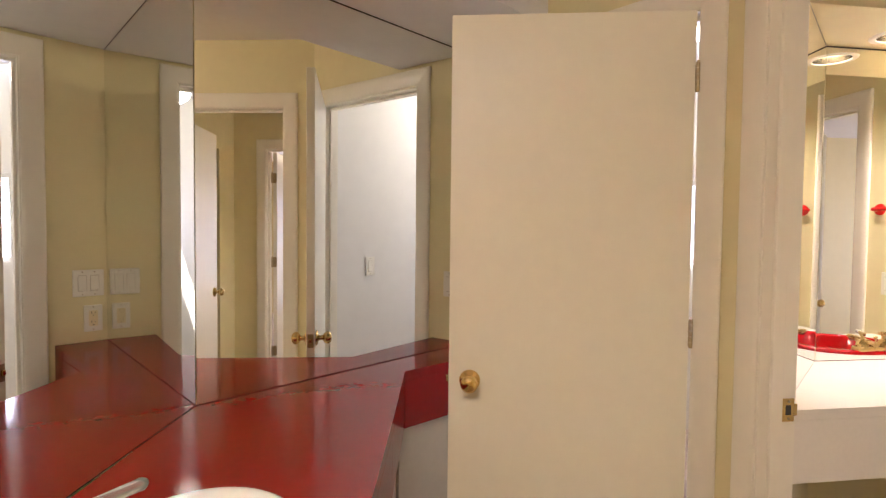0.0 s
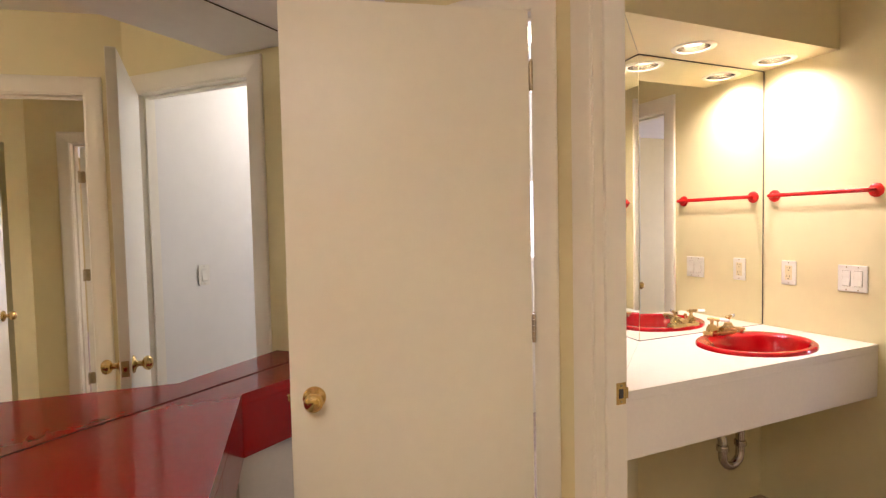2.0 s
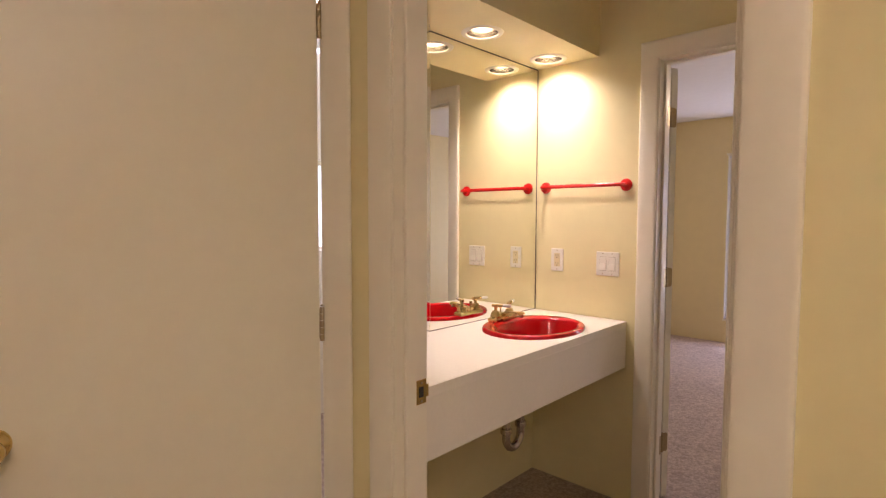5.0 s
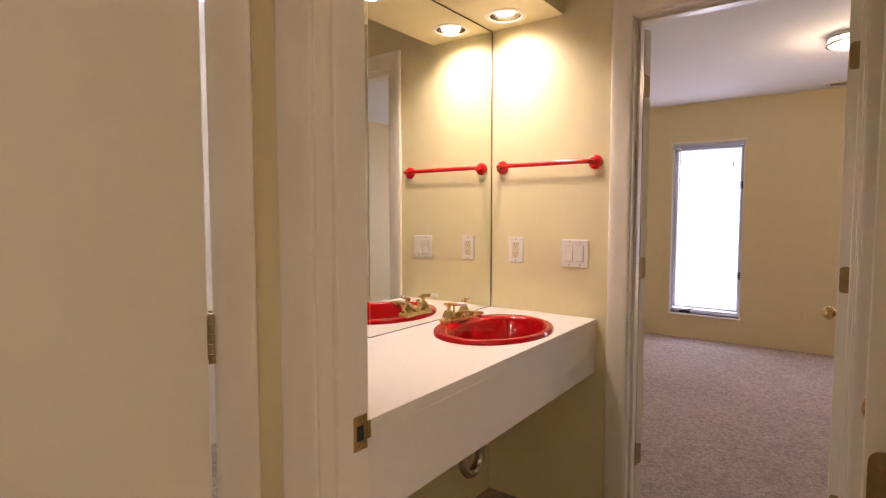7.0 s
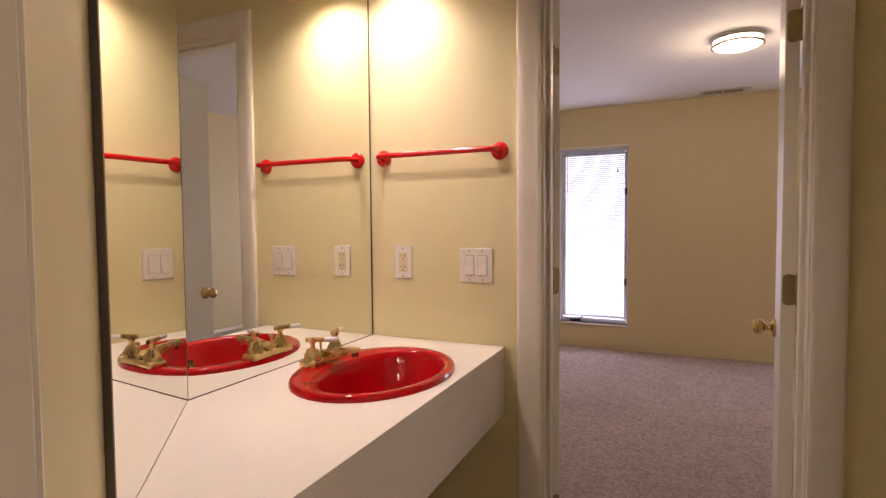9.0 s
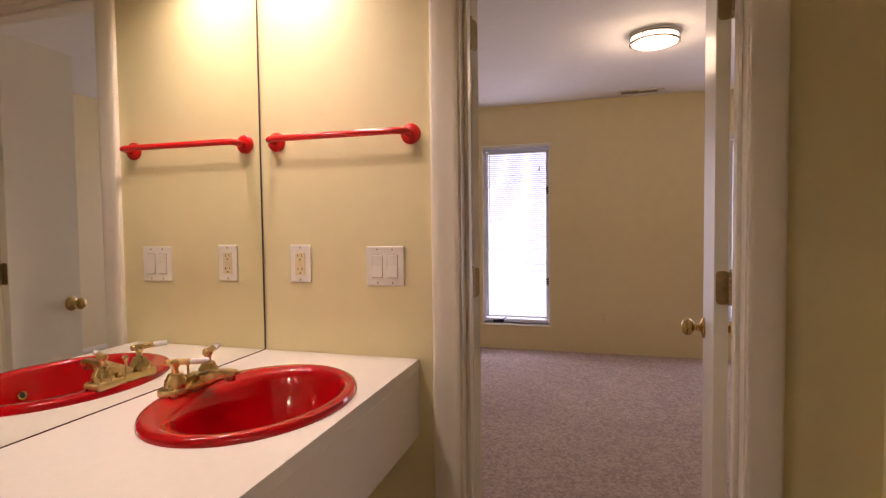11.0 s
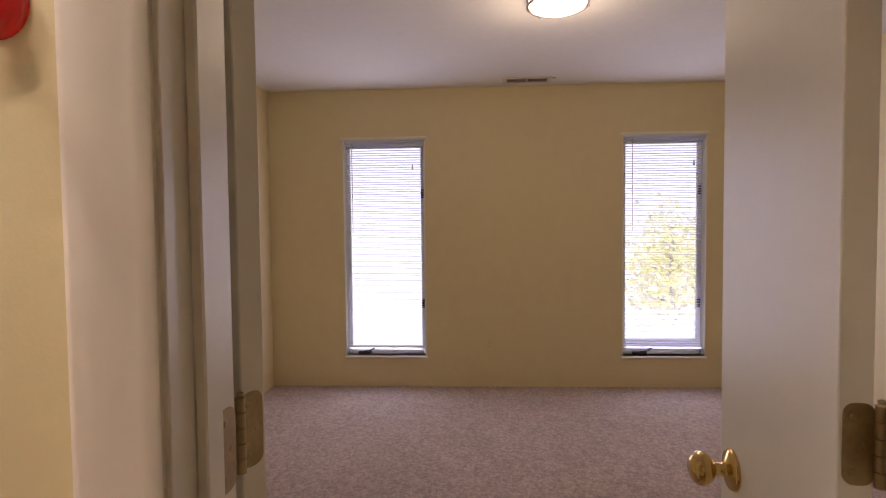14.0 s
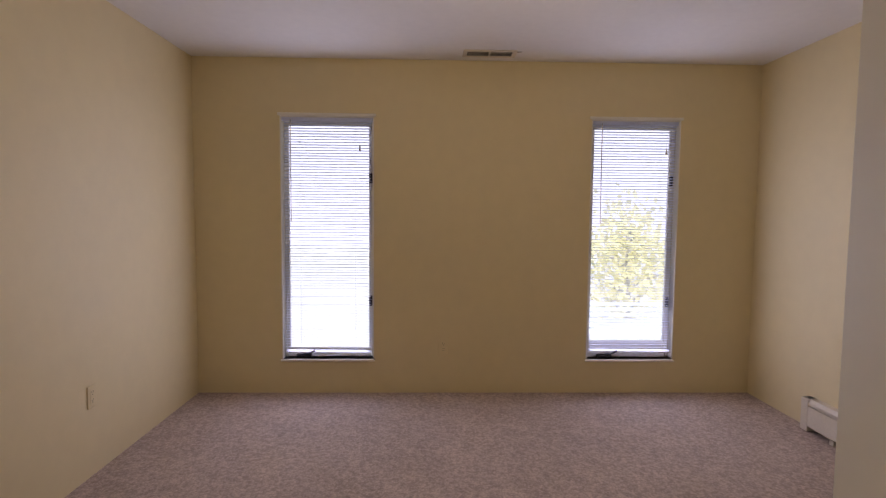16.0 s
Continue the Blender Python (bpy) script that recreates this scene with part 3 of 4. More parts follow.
for k in range(3):
    bm = bmesh.new()
    box(bm, (0.28 + 0.5 * k, 0.009, 0.39), (0.47, 0.018, 0.58), frame_on(tuple(near - n2 * 0.03), tuple(i1)), bev=0.002)
    dr = part("cabinet_door", bm, M_CAB, cab)
bm = bmesh.new()
Lp = (fe - FA).length - 0.01
box(bm, (Lp / 2, -0.009, 0.425), (Lp, 0.018, 0.85), frame_on(tuple(FA + nin * 0.03), tuple(fe + nin * 0.03)), bev=0.001)
part("end_panel", bm, M_CAB, cab)


def basin(name, c, a, b, ang, z, material, label, depth=0.155):
    """An oval drop-in basin: a along its own x, b along its own y."""
    top = thing(name, pose(c[0], c[1], z, 0, 0, math.degrees(ang)), label, "sink")
    bm = bmesh.new()
    # rings: across, along, shift to the front, height; the bowl sits forward of a broad faucet deck
    prof = [(1.0, 1.0, 0.0, 0.0), (1.0, 1.0, 0.0, 0.006), (0.985, 0.985, 0.0, 0.013), (0.955, 0.95, 0.0, 0.016), (0.91, 0.87, 0.03, 0.0155), (0.865, 0.775, 0.085, 0.012), (0.842, 0.742, 0.10, 0.006), (0.82, 0.715, 0.11, -0.008), (0.79, 0.68, 0.11, -0.04), (0.72, 0.61, 0.11, -0.09), (0.58, 0.49, 0.10, -depth + 0.018), (0.38, 0.33, 0.09, -depth + 0.004), (0.18, 0.16, 0.08, -depth), (0.08, 0.09, 0.08, -depth - 0.002)]
    skin = [(0.985, 0.985, 0.0, -0.001), (0.85, 0.78, 0.08, -0.03), (0.80, 0.69, 0.11, -0.07), (0.62, 0.52, 0.10, -depth - 0.004), (0.38, 0.33, 0.09, -depth - 0.014), (0.08, 0.09, 0.08, -depth - 0.02)]
    for rows in (prof, skin):
        rings = [[bm.verts.new((a * p * math.cos(2 * math.pi * k / 64), b * (q * math.sin(2 * math.pi * k / 64) - sh), zz)) for k in range(64)] for p, q, sh, zz in rows]
        for r0, r1 in zip(rings, rings[1:]):
            for k in range(64):
                bm.faces.new((r0[k], r0[(k + 1) % 64], r1[(k + 1) % 64], r1[k]))
    part("bowl", bm, material, top, smooth=True)
    bm = bmesh.new()
    lathe(bm, [(0.0, -depth - 0.006), (0.012, -depth - 0.003), (0.021, -depth + 0.001), (0.024, -depth + 0.0025), (0.024, -depth - 0.004)], Matrix.Translation((0, -0.08 * b, 0)), 24)
    part("drain", bm, M_BRASS if material is M_SINKRED else M_CHROME, top, "round metal drain", True)
    bm = bmesh.new()
    lathe(bm, [(0.0, 0.0), (0.0075, 0.0), (0.0075, 0.002), (0.0115, 0.0025), (0.0115, -0.004)], Matrix.Translation((0.0, -b * 0.752, -0.045)) @ Matrix.Rotation(radians(-72), 4, "X"), 20)
    of = part("overflow_ring", bm, M_BRASS if material is M_SINKRED else M_CHROME, top, "metal overflow ring", True)
    bm = bmesh.new()
    lathe(bm, [(0.0, 0.001), (0.0075, 0.001)], Matrix.Translation((0.0, -b * 0.752, -0.045)) @ Matrix.Rotation(radians(-72), 4, "X"), 20)
    part("overflow_hole", bm, M_DARK, of)
    return top


basin("white_sink", tuple(SC), 0.235, 0.185, math.atan2(w1.y, w1.x), CT, M_PORC, "white oval porcelain sink set in the red counter")

# chrome faucet with clear handles beside the white sink
fc = SC - n2 * 0.185
fau = thing("faucet", pose(fc.x, fc.y, CT, 0, 0, math.degrees(math.atan2(w1.y, w1.x))), "chrome faucet with clear acrylic lever handles by the white sink", "faucet")
bm = bmesh.new()
lathe(bm, [(0.0, 0.024), (0.7, 0.022), (0.93, 0.015), (1.0, 0.0)], None, 32, 0.085, 0.028)
part("base", bm, M_CHROME, fau, smooth=True)
bm = bmesh.new()
tube(bm, [(0, 0, 0.02), (0, 0, 0.05), (0, -0.03, 0.075), (0, -0.075, 0.08), (0, -0.115, 0.065), (0, -0.118, 0.052)], [0.016, 0.016, 0.015, 0.013, 0.012, 0.012])
part("spout", bm, M_CHROME, fau, smooth=True)
for s in (-1, 1):
    bm = bmesh.new()
    lathe(bm, [(0.019, 0.015), (0.018, 0.035), (0.013, 0.05), (0.012, 0.062), (0.0, 0.065)], Matrix.Translation((s * 0.056, 0, 0)), 20)
    st = part("valve", bm, M_CHROME, fau, smooth=True)
    bm = bmesh.new()
    tube(bm, [(s * 0.056, 0.005, 0.06), (s * 0.062, -0.03, 0.068), (s * 0.072, -0.07, 0.082), (s * 0.078, -0.098, 0.093), (s * 0.079, -0.104, 0.095)], [0.008, 0.0085, 0.010, 0.0105, 0.006], 10)
    part("handle", bm, M_ACRYL, st, "clear acrylic lever", True)

# ---------- vanity: white counter, red sink, brass faucet ----------
VZ = 0.865
van = thing("vanity_counter", pose(0, 0, 0), "white laminate wall-hung vanity counter with a deep apron", "counter")
vx0 = DC.x - kx * (YM - 1.61) + 0.004
vpts = [(vx0, 1.610), (XT - 0.002, 1.624), (XT - 0.002, YM - 0.001), (DC.x, YM - 0.001)]
SV = (2.302, 1.850)
counter_top(vpts, VZ - 0.03, VZ, SV, 0.236, 0.183, 0.0, M_WHITELAM, "countertop", van)
apron(Vector((vx0, 1.610)), Vector((XT - 0.002, 1.624)), 0.648, VZ - 0.0303, van, M_WHITELAM, 0.02)
basin("red_sink", SV, 0.257, 0.203, 0.0, VZ, M_SINKRED, "glossy red oval porcelain sink in the white vanity counter")

# brass centre-set faucet on the rim of the sink
bf = thing("faucet", pose(2.305, 2.022, VZ + 0.012, 0, 0, 0), "brass two-handle faucet on the red sink's rim", "faucet")
bm = bmesh.new()
box(bm, (0, 0, 0.010), (0.165, 0.050, 0.020), bev=0.008, seg=3)
for s in (-1, 1):
    lathe(bm, [(0.0, 0.05), (0.015, 0.048), (0.017, 0.042), (0.022, 0.034), (0.0235, 0.026), (0.0235, 0.016)], Matrix.Translation((s * 0.051, 0, 0)), 20)
part("base", bm, M_SATIN, bf, smooth=True)
bm = bmesh.new()
vs = []
SEC = [(0.012, 0.022, 0.034, 0.010), (-0.02, 0.021, 0.040, 0.014), (-0.055, 0.018, 0.046, 0.024), (-0.09, 0.015, 0.050, 0.034), (-0.112, 0.013, 0.050, 0.038), (-0.118, 0.010, 0.047, 0.040)]
for y, hw, zt, zb in SEC:
    vs.append([bm.verts.new(p) for p in ((-hw, y, zb), (-hw, y, zt - 0.006), (-hw * 0.6, y, zt), (hw * 0.6, y, zt), (hw, y, zt - 0.006), (hw, y, zb))])
for a_, b_ in zip(vs, vs[1:]):
    for i in range(6):
        bm.faces.new((a_[i], a_[(i + 1) % 6], b_[(i + 1) % 6], b_[i]))
bm.faces.new(vs[0]), bm.faces.new(vs[-1])
sp = part("spout", bm, M_SATIN, bf)
bm = bmesh.new()
lathe(bm, [(0.010, 0.04), (0.010, 0.026), (0.008, 0.024), (0.0, 0.024)], Matrix.Translation((0, -0.103, 0)), 16)
part("aerator", bm, M_CHROME, sp, smooth=True)
bm = bmesh.new()
lathe(bm, [(0.0, 0.066), (0.006, 0.065), (0.008, 0.060), (0.005, 0.054), (0.003, 0.052), (0.003, 0.02)], Matrix.Translation((0, 0.012, 0)), 14)
part("lift_rod", bm, M_SATIN, bf, smooth=True)
for s, turn in ((-1, radians(-60)), (1, radians(20))):
    bm = bmesh.new()
    lathe(bm, [(0.010, 0.045), (0.0075, 0.052), (0.007, 0.060), (0.010, 0.066), (0.0125, 0.072), (0.010, 0.079), (0.0, 0.081)], Matrix.Translation((s * 0.051, 0, 0)), 18)
    hd = part("handle", bm, M_SATIN, bf, smooth=True)
    bm = bmesh.new()
    d = Vector((math.cos(turn), math.sin(turn), 0.0))
    p = Vector((s * 0.051, 0, 0.073))
    tube(bm, [p - d * 0.018, p, p + d * 0.028, p + d * 0.032], [0.0065, 0.0075, 0.0065, 0.0075], 12)
    part("lever", bm, M_SATIN, hd, smooth=True)
    bm = bmesh.new()
    tube(bm, [p + d * 0.032, p + d * 0.04, p + d * 0.066, p + d * 0.070], [0.0065, 0.0075, 0.0068, 0.003], 12)
    part("lever_tip", bm, M_PORC, hd, "white porcelain lever tip", True)

# chrome trap under the vanity
tx, ty = 2.236, 1.868
tr = thing("sink_trap", pose(0, 0, 0), "tarnished chrome sink trap and drain pipe under the vanity", "pipe")
bm = bmesh.new()
down = [(tx, ty, 0.70), (tx, ty, 0.42)] + [tuple(v) for v in arc((tx - 0.052, ty, 0.42), (1, 0, 0), (0, 0, -1), 0.052, 0, math.pi, 10)] + [(tx - 0.104, ty, 0.47)] + [tuple(v) for v in arc((tx - 0.104, ty + 0.045, 0.47), (0, -1, 0), (0, 0, 1), 0.045, 0, math.pi / 2, 6)] + [(tx - 0.104, YM - 0.004, 0.515)]
tube(bm, down, 0.0175, 16)
part("pipe", bm, M_CHROME, tr, smooth=True)
for x, z, ax in ((tx, 0.455, 0), (tx - 0.104, 0.45, 0)):
    bm = bmesh.new()
    lathe(bm, [(0.0176, 0.012), (0.023, 0.012), (0.0245, 0.006), (0.0245, -0.008), (0.022, -0.012), (0.0176, -0.012)], Matrix.Translation((x, ty, z)), 12)
    part("slip_nut", bm, M_CHROME, tr)
bm = bmesh.new()
lathe(bm, [(0.0176, 0.012), (0.028, 0.008), (0.036, 0.001)], Matrix.Translation((tx - 0.104, YM - 0.001, 0.515)) @ Matrix.Rotation(math.pi / 2, 4, "X"), 20)
part("wall_flange", bm, M_CHROME, tr, smooth=True)
bm = bmesh.new()
lathe(bm, [(0.030, 0.0), (0.030, -0.012), (0.0175, -0.03), (0.0175, -0.05)], Matrix.Translation((tx, ty, 0.72)), 20)
part("tailpiece", bm, M_CHROME, tr, smooth=True)

# red towel bar
tb = thing("towel_bar", pose(XT, 0, 0), "glossy red enamel towel bar with round wall flanges", "towel bar")
BL, BR, BZ = 2.068, 1.640, 1.497
for y in (BL, BR):
    bm = bmesh.new()
    lathe(bm, [(0.0, 0.012), (0.020, 0.0115), (0.027, 0.008), (0.029, 0.003), (0.029, 0.0)], Matrix.Translation((0, y, BZ)) @ Matrix.Rotation(-math.pi / 2, 4, "Y"), 28)
    part("flange", bm, M_REDENAMEL, tb, smooth=True)
bm = bmesh.new()
r = 0.03
path = [(-0.008, BL, BZ), (-0.032, BL, BZ)] + [tuple(v) for v in arc((-0.032, BL - r, BZ), (0, 1, 0), (-1, 0, 0), r, 0, math.pi / 2, 8)] + [tuple(v) for v in arc((-0.032, BR + r, BZ), (-1, 0, 0), (0, -1, 0), r, 0, math.pi / 2, 8)] + [(-0.008, BR, BZ)]
tube(bm, path, 0.0095, 16)
part("bar", bm, M_REDENAMEL, tb, smooth=True)

# ---------- wall plates ----------


def plate(m, gangs, kind_, label, w=None):
    """A screwed cover plate whose local y points out of the wall. kind_: rocker, outlet or gfci."""
    top = thing("light_switch" if kind_ == "rocker" else "power_outlet", m, label, "switch" if kind_ == "rocker" else "outlet")
    w = 0.070 + 0.046 * (gangs - 1)
    bm = bmesh.new()
    box(bm, (0, 0.003, 0), (w, 0.006, 0.114), bev=0.0040, seg=3)
    part("cover_plate", bm, M_PLATE, top)
    for g in range(gangs):
        x = (g - (gangs - 1) / 2) * 0.046
        for dz in ((-0.048, 0.048) if kind_ != "duplex" else (0,)):
            bm = bmesh.new()
            lathe(bm, [(0.0, 0.0015), (0.0026, 0.001), (0.003, 0.0)], Matrix.Translation((x, 0.0061, dz)) @ Matrix.Rotation(-math.pi / 2, 4, "X"), 10)
            part("screw", bm, M_HINGE, top)
        if kind_ == "rocker":
            # flat plate behind the rocker; the gap's shade is put into its colour
            bm = bmesh.new()
            box(bm, (x, 0.0062, 0), (0.0335, 0.0012, 0.067), bev=0.0006)
            part("switch_bezel", bm, M_GAP, top, "dark outline painted as the shaded gap round the rocker")
            bm = bmesh.new()
            side = [(0.0050, 0.0318), (0.0078, 0.0318), (0.0084, 0.0300), (0.0078, 0.0010), (0.0084, -0.0008), (0.0122, -0.0290), (0.0118, -0.0312), (0.0105, -0.0318), (0.0050, -0.0318)]
            ends = [[bm.verts.new((x + sx * 0.0150, y_, z_)) for y_, z_ in side] for sx in (-1, 1)]
            bm.faces.new(ends[0]), bm.faces.new(ends[1][::-1])
            for i in range(len(side)):
                j = (i + 1) % len(side)
                bm.faces.new((ends[0][i], ends[1][i], ends[1][j], ends[0][j]))
            bmesh.ops.recalc_face_normals(bm, faces=bm.faces)
            part("rocker", bm, M_PLATE, top)
        elif kind_ == "outlet":
            bm = bmesh.new()
            box(bm, (x, 0.0062, 0), (0.0335, 0.0020, 0.067), bev=0.0008)
            face = part("receptacle", bm, M_IVORY, top, "yellowed ivory receptacle")
            for cz in (-0.020, 0.020):
                bm = bmesh.new()
                for dx, hh in ((-0.0065, 0.009), (0.0065, 0.007)):
                    box(bm, (x + dx, 0.0074, cz + 0.004), (0.0018, 0.0006, hh))
                lathe(bm, [(0.0, 0.0004), (0.0024, 0.0004), (0.0024, 0.0)], Matrix.Translation((x, 0.0072, cz - 0.008)) @ Matrix.Rotation(-math.pi / 2, 4, "X"), 10)
                part("slots", bm, M_DARK, face)
            for cz in (-0.004, 0.004):
                bm = bmesh.new()
                box(bm, (x, 0.0076, cz), (0.014, 0.002, 0.0055), bev=0.0005)
                part("test_button", bm, M_IVORY, face)
    return top


def on_wall(x, y, z, nx, ny):
    """A frame on a wall at that place whose y points along the wall's outward normal."""
    n = Vector((nx, ny)).normalized()
    return Matrix(((n.y, n.x, 0, x), (-n.x, n.y, 0, y), (0, 0, 1, z), (0, 0, 0, 1)))


painted = []
plate(on_wall(XT, 1.722, 1.127, -1, 0), 2, "rocker", "ivory double rocker switch beside the bedroom door")
plate(on_wall(XT, 1.995, 1.132, -1, 0), 1, "outlet", "ivory wall outlet above the vanity counter")
pw = E1 + w3 * 0.078
plate(on_wall(pw.x, pw.y, 1.128, n3.x, n3.y), 2, "rocker", "ivory double rocker switch above the red counter")
pw = E1 + w3 * 0.062
plate(on_wall(pw.x, pw.y, 0.975, n3.x, n3.y), 1, "outlet", "ivory wall outlet above the red counter")
pw = DW + m2 * 0.1045 + d2 * 0.42
plate(on_wall(pw.x, pw.y, 1.14, m2.x, m2.y), 1, "rocker", "white single rocker switch in the far room")
painted += [plate(on_wall(XE, 1.091, 0.357, -1, 0), 1, "outlet", "painted-over wall outlet under the bedroom windows")]
painted += [plate(on_wall(5.35, YN, 0.41, 0, -1), 1, "outlet", "painted-over wall outlet on the bedroom side wall")]
for o in [c for p in painted for c in p.children_recursive if "slots" not in c.name]:
    o.data.materials[0] = M_BEDWALL

# ---------- downlights and ceiling light ----------


def downlight(x, y, z, glow_m, label):
    top = thing("downlight", pose(x, y, z), label, "lamp", "recessed downlights")
    bm = bmesh.new()
    lathe(bm, [(0.066, 0.001), (0.066, -0.004), (0.074, -0.006), (0.086, -0.003), (0.088, 0.0), (0.066, 0.001)], None, 40)
    part("trim_ring", bm, M_TRIM, top, smooth=True)
    bm = bmesh.new()
    lathe(bm, [(0.0655, 0.0), (0.060, 0.03), (0.055, 0.06), (0.052, 0.09), (0.0, 0.092)], None, 40)
    part("reflector", bm, M_CHROME, top, "shiny recessed reflector", True)
    bm = bmesh.new()
    lathe(bm, [(0.0, 0.022), (0.028, 0.026), (0.043, 0.036), (0.046, 0.05), (0.036, 0.07), (0.022, 0.088)], None, 32)
    part("bulb", bm, glow_m, top, "glowing reflector bulb", True)
    return top


for p in VL:
    downlight(*p, SOFF, M_LAMP, "glowing recessed downlight in the vanity soffit")
    lamp("downlight_beam", "SPOT", VANITY_W, VANITY_COL, look((*p, SOFF + 0.015), (*p, 0)), 0.045, spot=146, blend=1.0)
for p in HL:
    downlight(*p, HS, M_LAMP, "glowing recessed downlight in the hall soffit")
    lamp("downlight_beam", "SPOT", HALL_W, WARM, look((*p, HS + 0.015), (*p, 0)), 0.045, spot=165, blend=0.75)

LX, LY = 4.90, 0.81
cl = thing("ceiling_light", pose(LX, LY, CEIL), "round flush ceiling light with a nickel band and lit diffuser", "lamp")
bm = bmesh.new()
lathe(bm, [(0.0, 0.0), (0.150, 0.0), (0.150, -0.014), (0.140, -0.016)], None, 48)
part("pan", bm, M_CEIL, cl, smooth=True)
bm = bmesh.new()
lathe(bm, [(0.137, -0.012), (0.139, -0.035), (0.138, -0.050), (0.130, -0.060), (0.10, -0.070), (0.05, -0.076), (0.0, -0.078)], None, 48)
part("diffuser", bm, M_LAMP2, cl, "frosted glass diffuser", True)
for z in (-0.012, -0.048):
    bm = bmesh.new()
    lathe(bm, [(0.140, z), (0.148, z - 0.001), (0.150, z - 0.006), (0.148, z - 0.011), (0.140, z - 0.012)], None, 48)
    part("metal_band", bm, M_NICKEL, cl, "brushed nickel band", True)
for k in range(3):
    a = 2.1 * k + 0.5
    bm = bmesh.new()
    tube(bm, [(0.147 * math.cos(a), 0.147 * math.sin(a), -0.014), (0.147 * math.cos(a), 0.147 * math.sin(a), -0.066)], 0.004, 8)
    part("post", bm, M_NICKEL, cl)
lamp("ceiling_bulb", "POINT", BED_W, (1.0, 0.80, 0.55), Matrix.Translation((LX, LY, CEIL - 0.16)), 0.12)

# hall ceiling light, added out of view to brighten the ajar door
hl = thing("ceiling_light", pose(-0.08, -0.22, CEIL), "round lit ceiling light added unseen to brighten the hall", "lamp")
bm = bmesh.new()
lathe(bm, [(0.0, 0.0), (0.13, 0.0), (0.13, -0.02)], None, 32)
part("pan", bm, M_CEIL, hl, smooth=True)
bm = bmesh.new()
lathe(bm, [(0.128, -0.018), (0.12, -0.05), (0.07, -0.075), (0.0, -0.082)], None, 32)
part("diffuser", bm, M_LAMP2, hl, "frosted glass diffuser", True)
lamp("hall_bulb", "POINT", HALLC_W, WARM, Matrix.Translation((-0.08, -0.22, CEIL - 0.15)), 0.055)

# lamp of the far room
fl = thing("ceiling_light", pose(1.75, 2.75, CEIL), "round lit ceiling light in the far room", "lamp")
bm = bmesh.new()
lathe(bm, [(0.0, 0.0), (0.13, 0.0), (0.13, -0.02)], None, 32)
part("pan", bm, M_CEIL, fl, smooth=True)
bm = bmesh.new()
lathe(bm, [(0.128, -0.018), (0.12, -0.05), (0.07, -0.075), (0.0, -0.082)], None, 32)
part("diffuser", bm, M_LAMP2, fl, "frosted glass diffuser", True)
lamp("far_room_bulb", "POINT", FAR_W, (1.0, 0.93, 0.86), Matrix.Translation((1.75, 2.75, CEIL - 0.15)), 0.10)

# ---------- ceiling register ----------
rg = thing("ceiling_register", pose(6.385, 0.80, CEIL), "painted metal air register in the bedroom ceiling", "vent")
bm = bmesh.new()
for c, s in (((-0.062, 0, -0.004), (0.026, 0.36, 0.008)), ((0.062, 0, -0.004), (0.026, 0.36, 0.008)), ((0, 0.165, -0.004), (0.098, 0.03, 0.008)), ((0, -0.165, -0.004), (0.098, 0.03, 0.008))):
    box(bm, c, s, bev=0.002)
part("frame", bm, M_VENT, rg)
bm = bmesh.new()
box(bm, (0, 0, -0.004), (0.098, 0.012, 0.007))
part("divider", bm, M_VENT, rg)
bm = bmesh.new()
box(bm, (0, 0, -0.0008), (0.098, 0.30, 0.0012))
part("duct", bm, M_DARK, rg, "dark duct opening")
for k in range(5):
    for s in (-1, 1):
        bm = bmesh.new()
        box(bm, (0, 0, 0), (0.006, 0.136, 0.001), Matrix.Translation((-0.040 + 0.02 * k, s * 0.077, -0.005)) @ Matrix.Rotation(radians(-35), 4, "Y"))
        part("louver", bm, M_VENT, rg)
bm = bmesh.new()
box(bm, (-0.07, -0.19, -0.010), (0.012, 0.03, 0.004), bev=0.001)
part("lever", bm, M_NICKEL, rg)

# ---------- baseboard heater on the bedroom's side wall ----------
hx0, hx1 = 3.4, 5.90
bh = thing("baseboard_heater", pose((hx0 + hx1) / 2, YS, 0.012), "cream metal baseboard heater along the bedroom wall", "heater")
L = hx1 - hx0
bm = bmesh.new()
box(bm, (0, 0.006, 0.11), (L, 0.012, 0.185), bev=0.001)
part("back_plate", bm, M_VENT, bh)
bm = bmesh.new()
vs = [[bm.verts.new((x, y, z)) for y, z in ((0.012, 0.205), (0.05, 0.205), (0.066, 0.185), (0.066, 0.17), (0.060, 0.17), (0.047, 0.198), (0.012, 0.198))] for x in (-L / 2, L / 2)]
for i in range(7):
    bm.faces.new((vs[0][i], vs[0][(i + 1) % 7], vs[1][(i + 1) % 7], vs[1][i]))
bm.faces.new(vs[0]), bm.faces.new(vs[1])
part("hood", bm, M_VENT, bh)
bm = bmesh.new()
box(bm, (0, 0.064, 0.10), (L - 0.12, 0.006, 0.125), bev=0.002)
part("front_panel", bm, M_VENT, bh)
bm = bmesh.new()
box(bm, (0, 0.036, 0.10), (L - 0.13, 0.04, 0.06))
part("fins", bm, M_DARK, bh, "dark finned element")
for s in (-1, 1):
    bm = bmesh.new()
    box(bm, (s * (L / 2 - 0.03), 0.037, 0.105), (0.062, 0.066, 0.20), bev=0.004)
    part("end_cap", bm, M_VENT, bh)
for s in (-0.4, 0.4):
    bm = bmesh.new()
    box(bm, (s * L, 0.035, 0.015), (0.03, 0.05, 0.03))
    part("bracket", bm, M_VENT, bh)

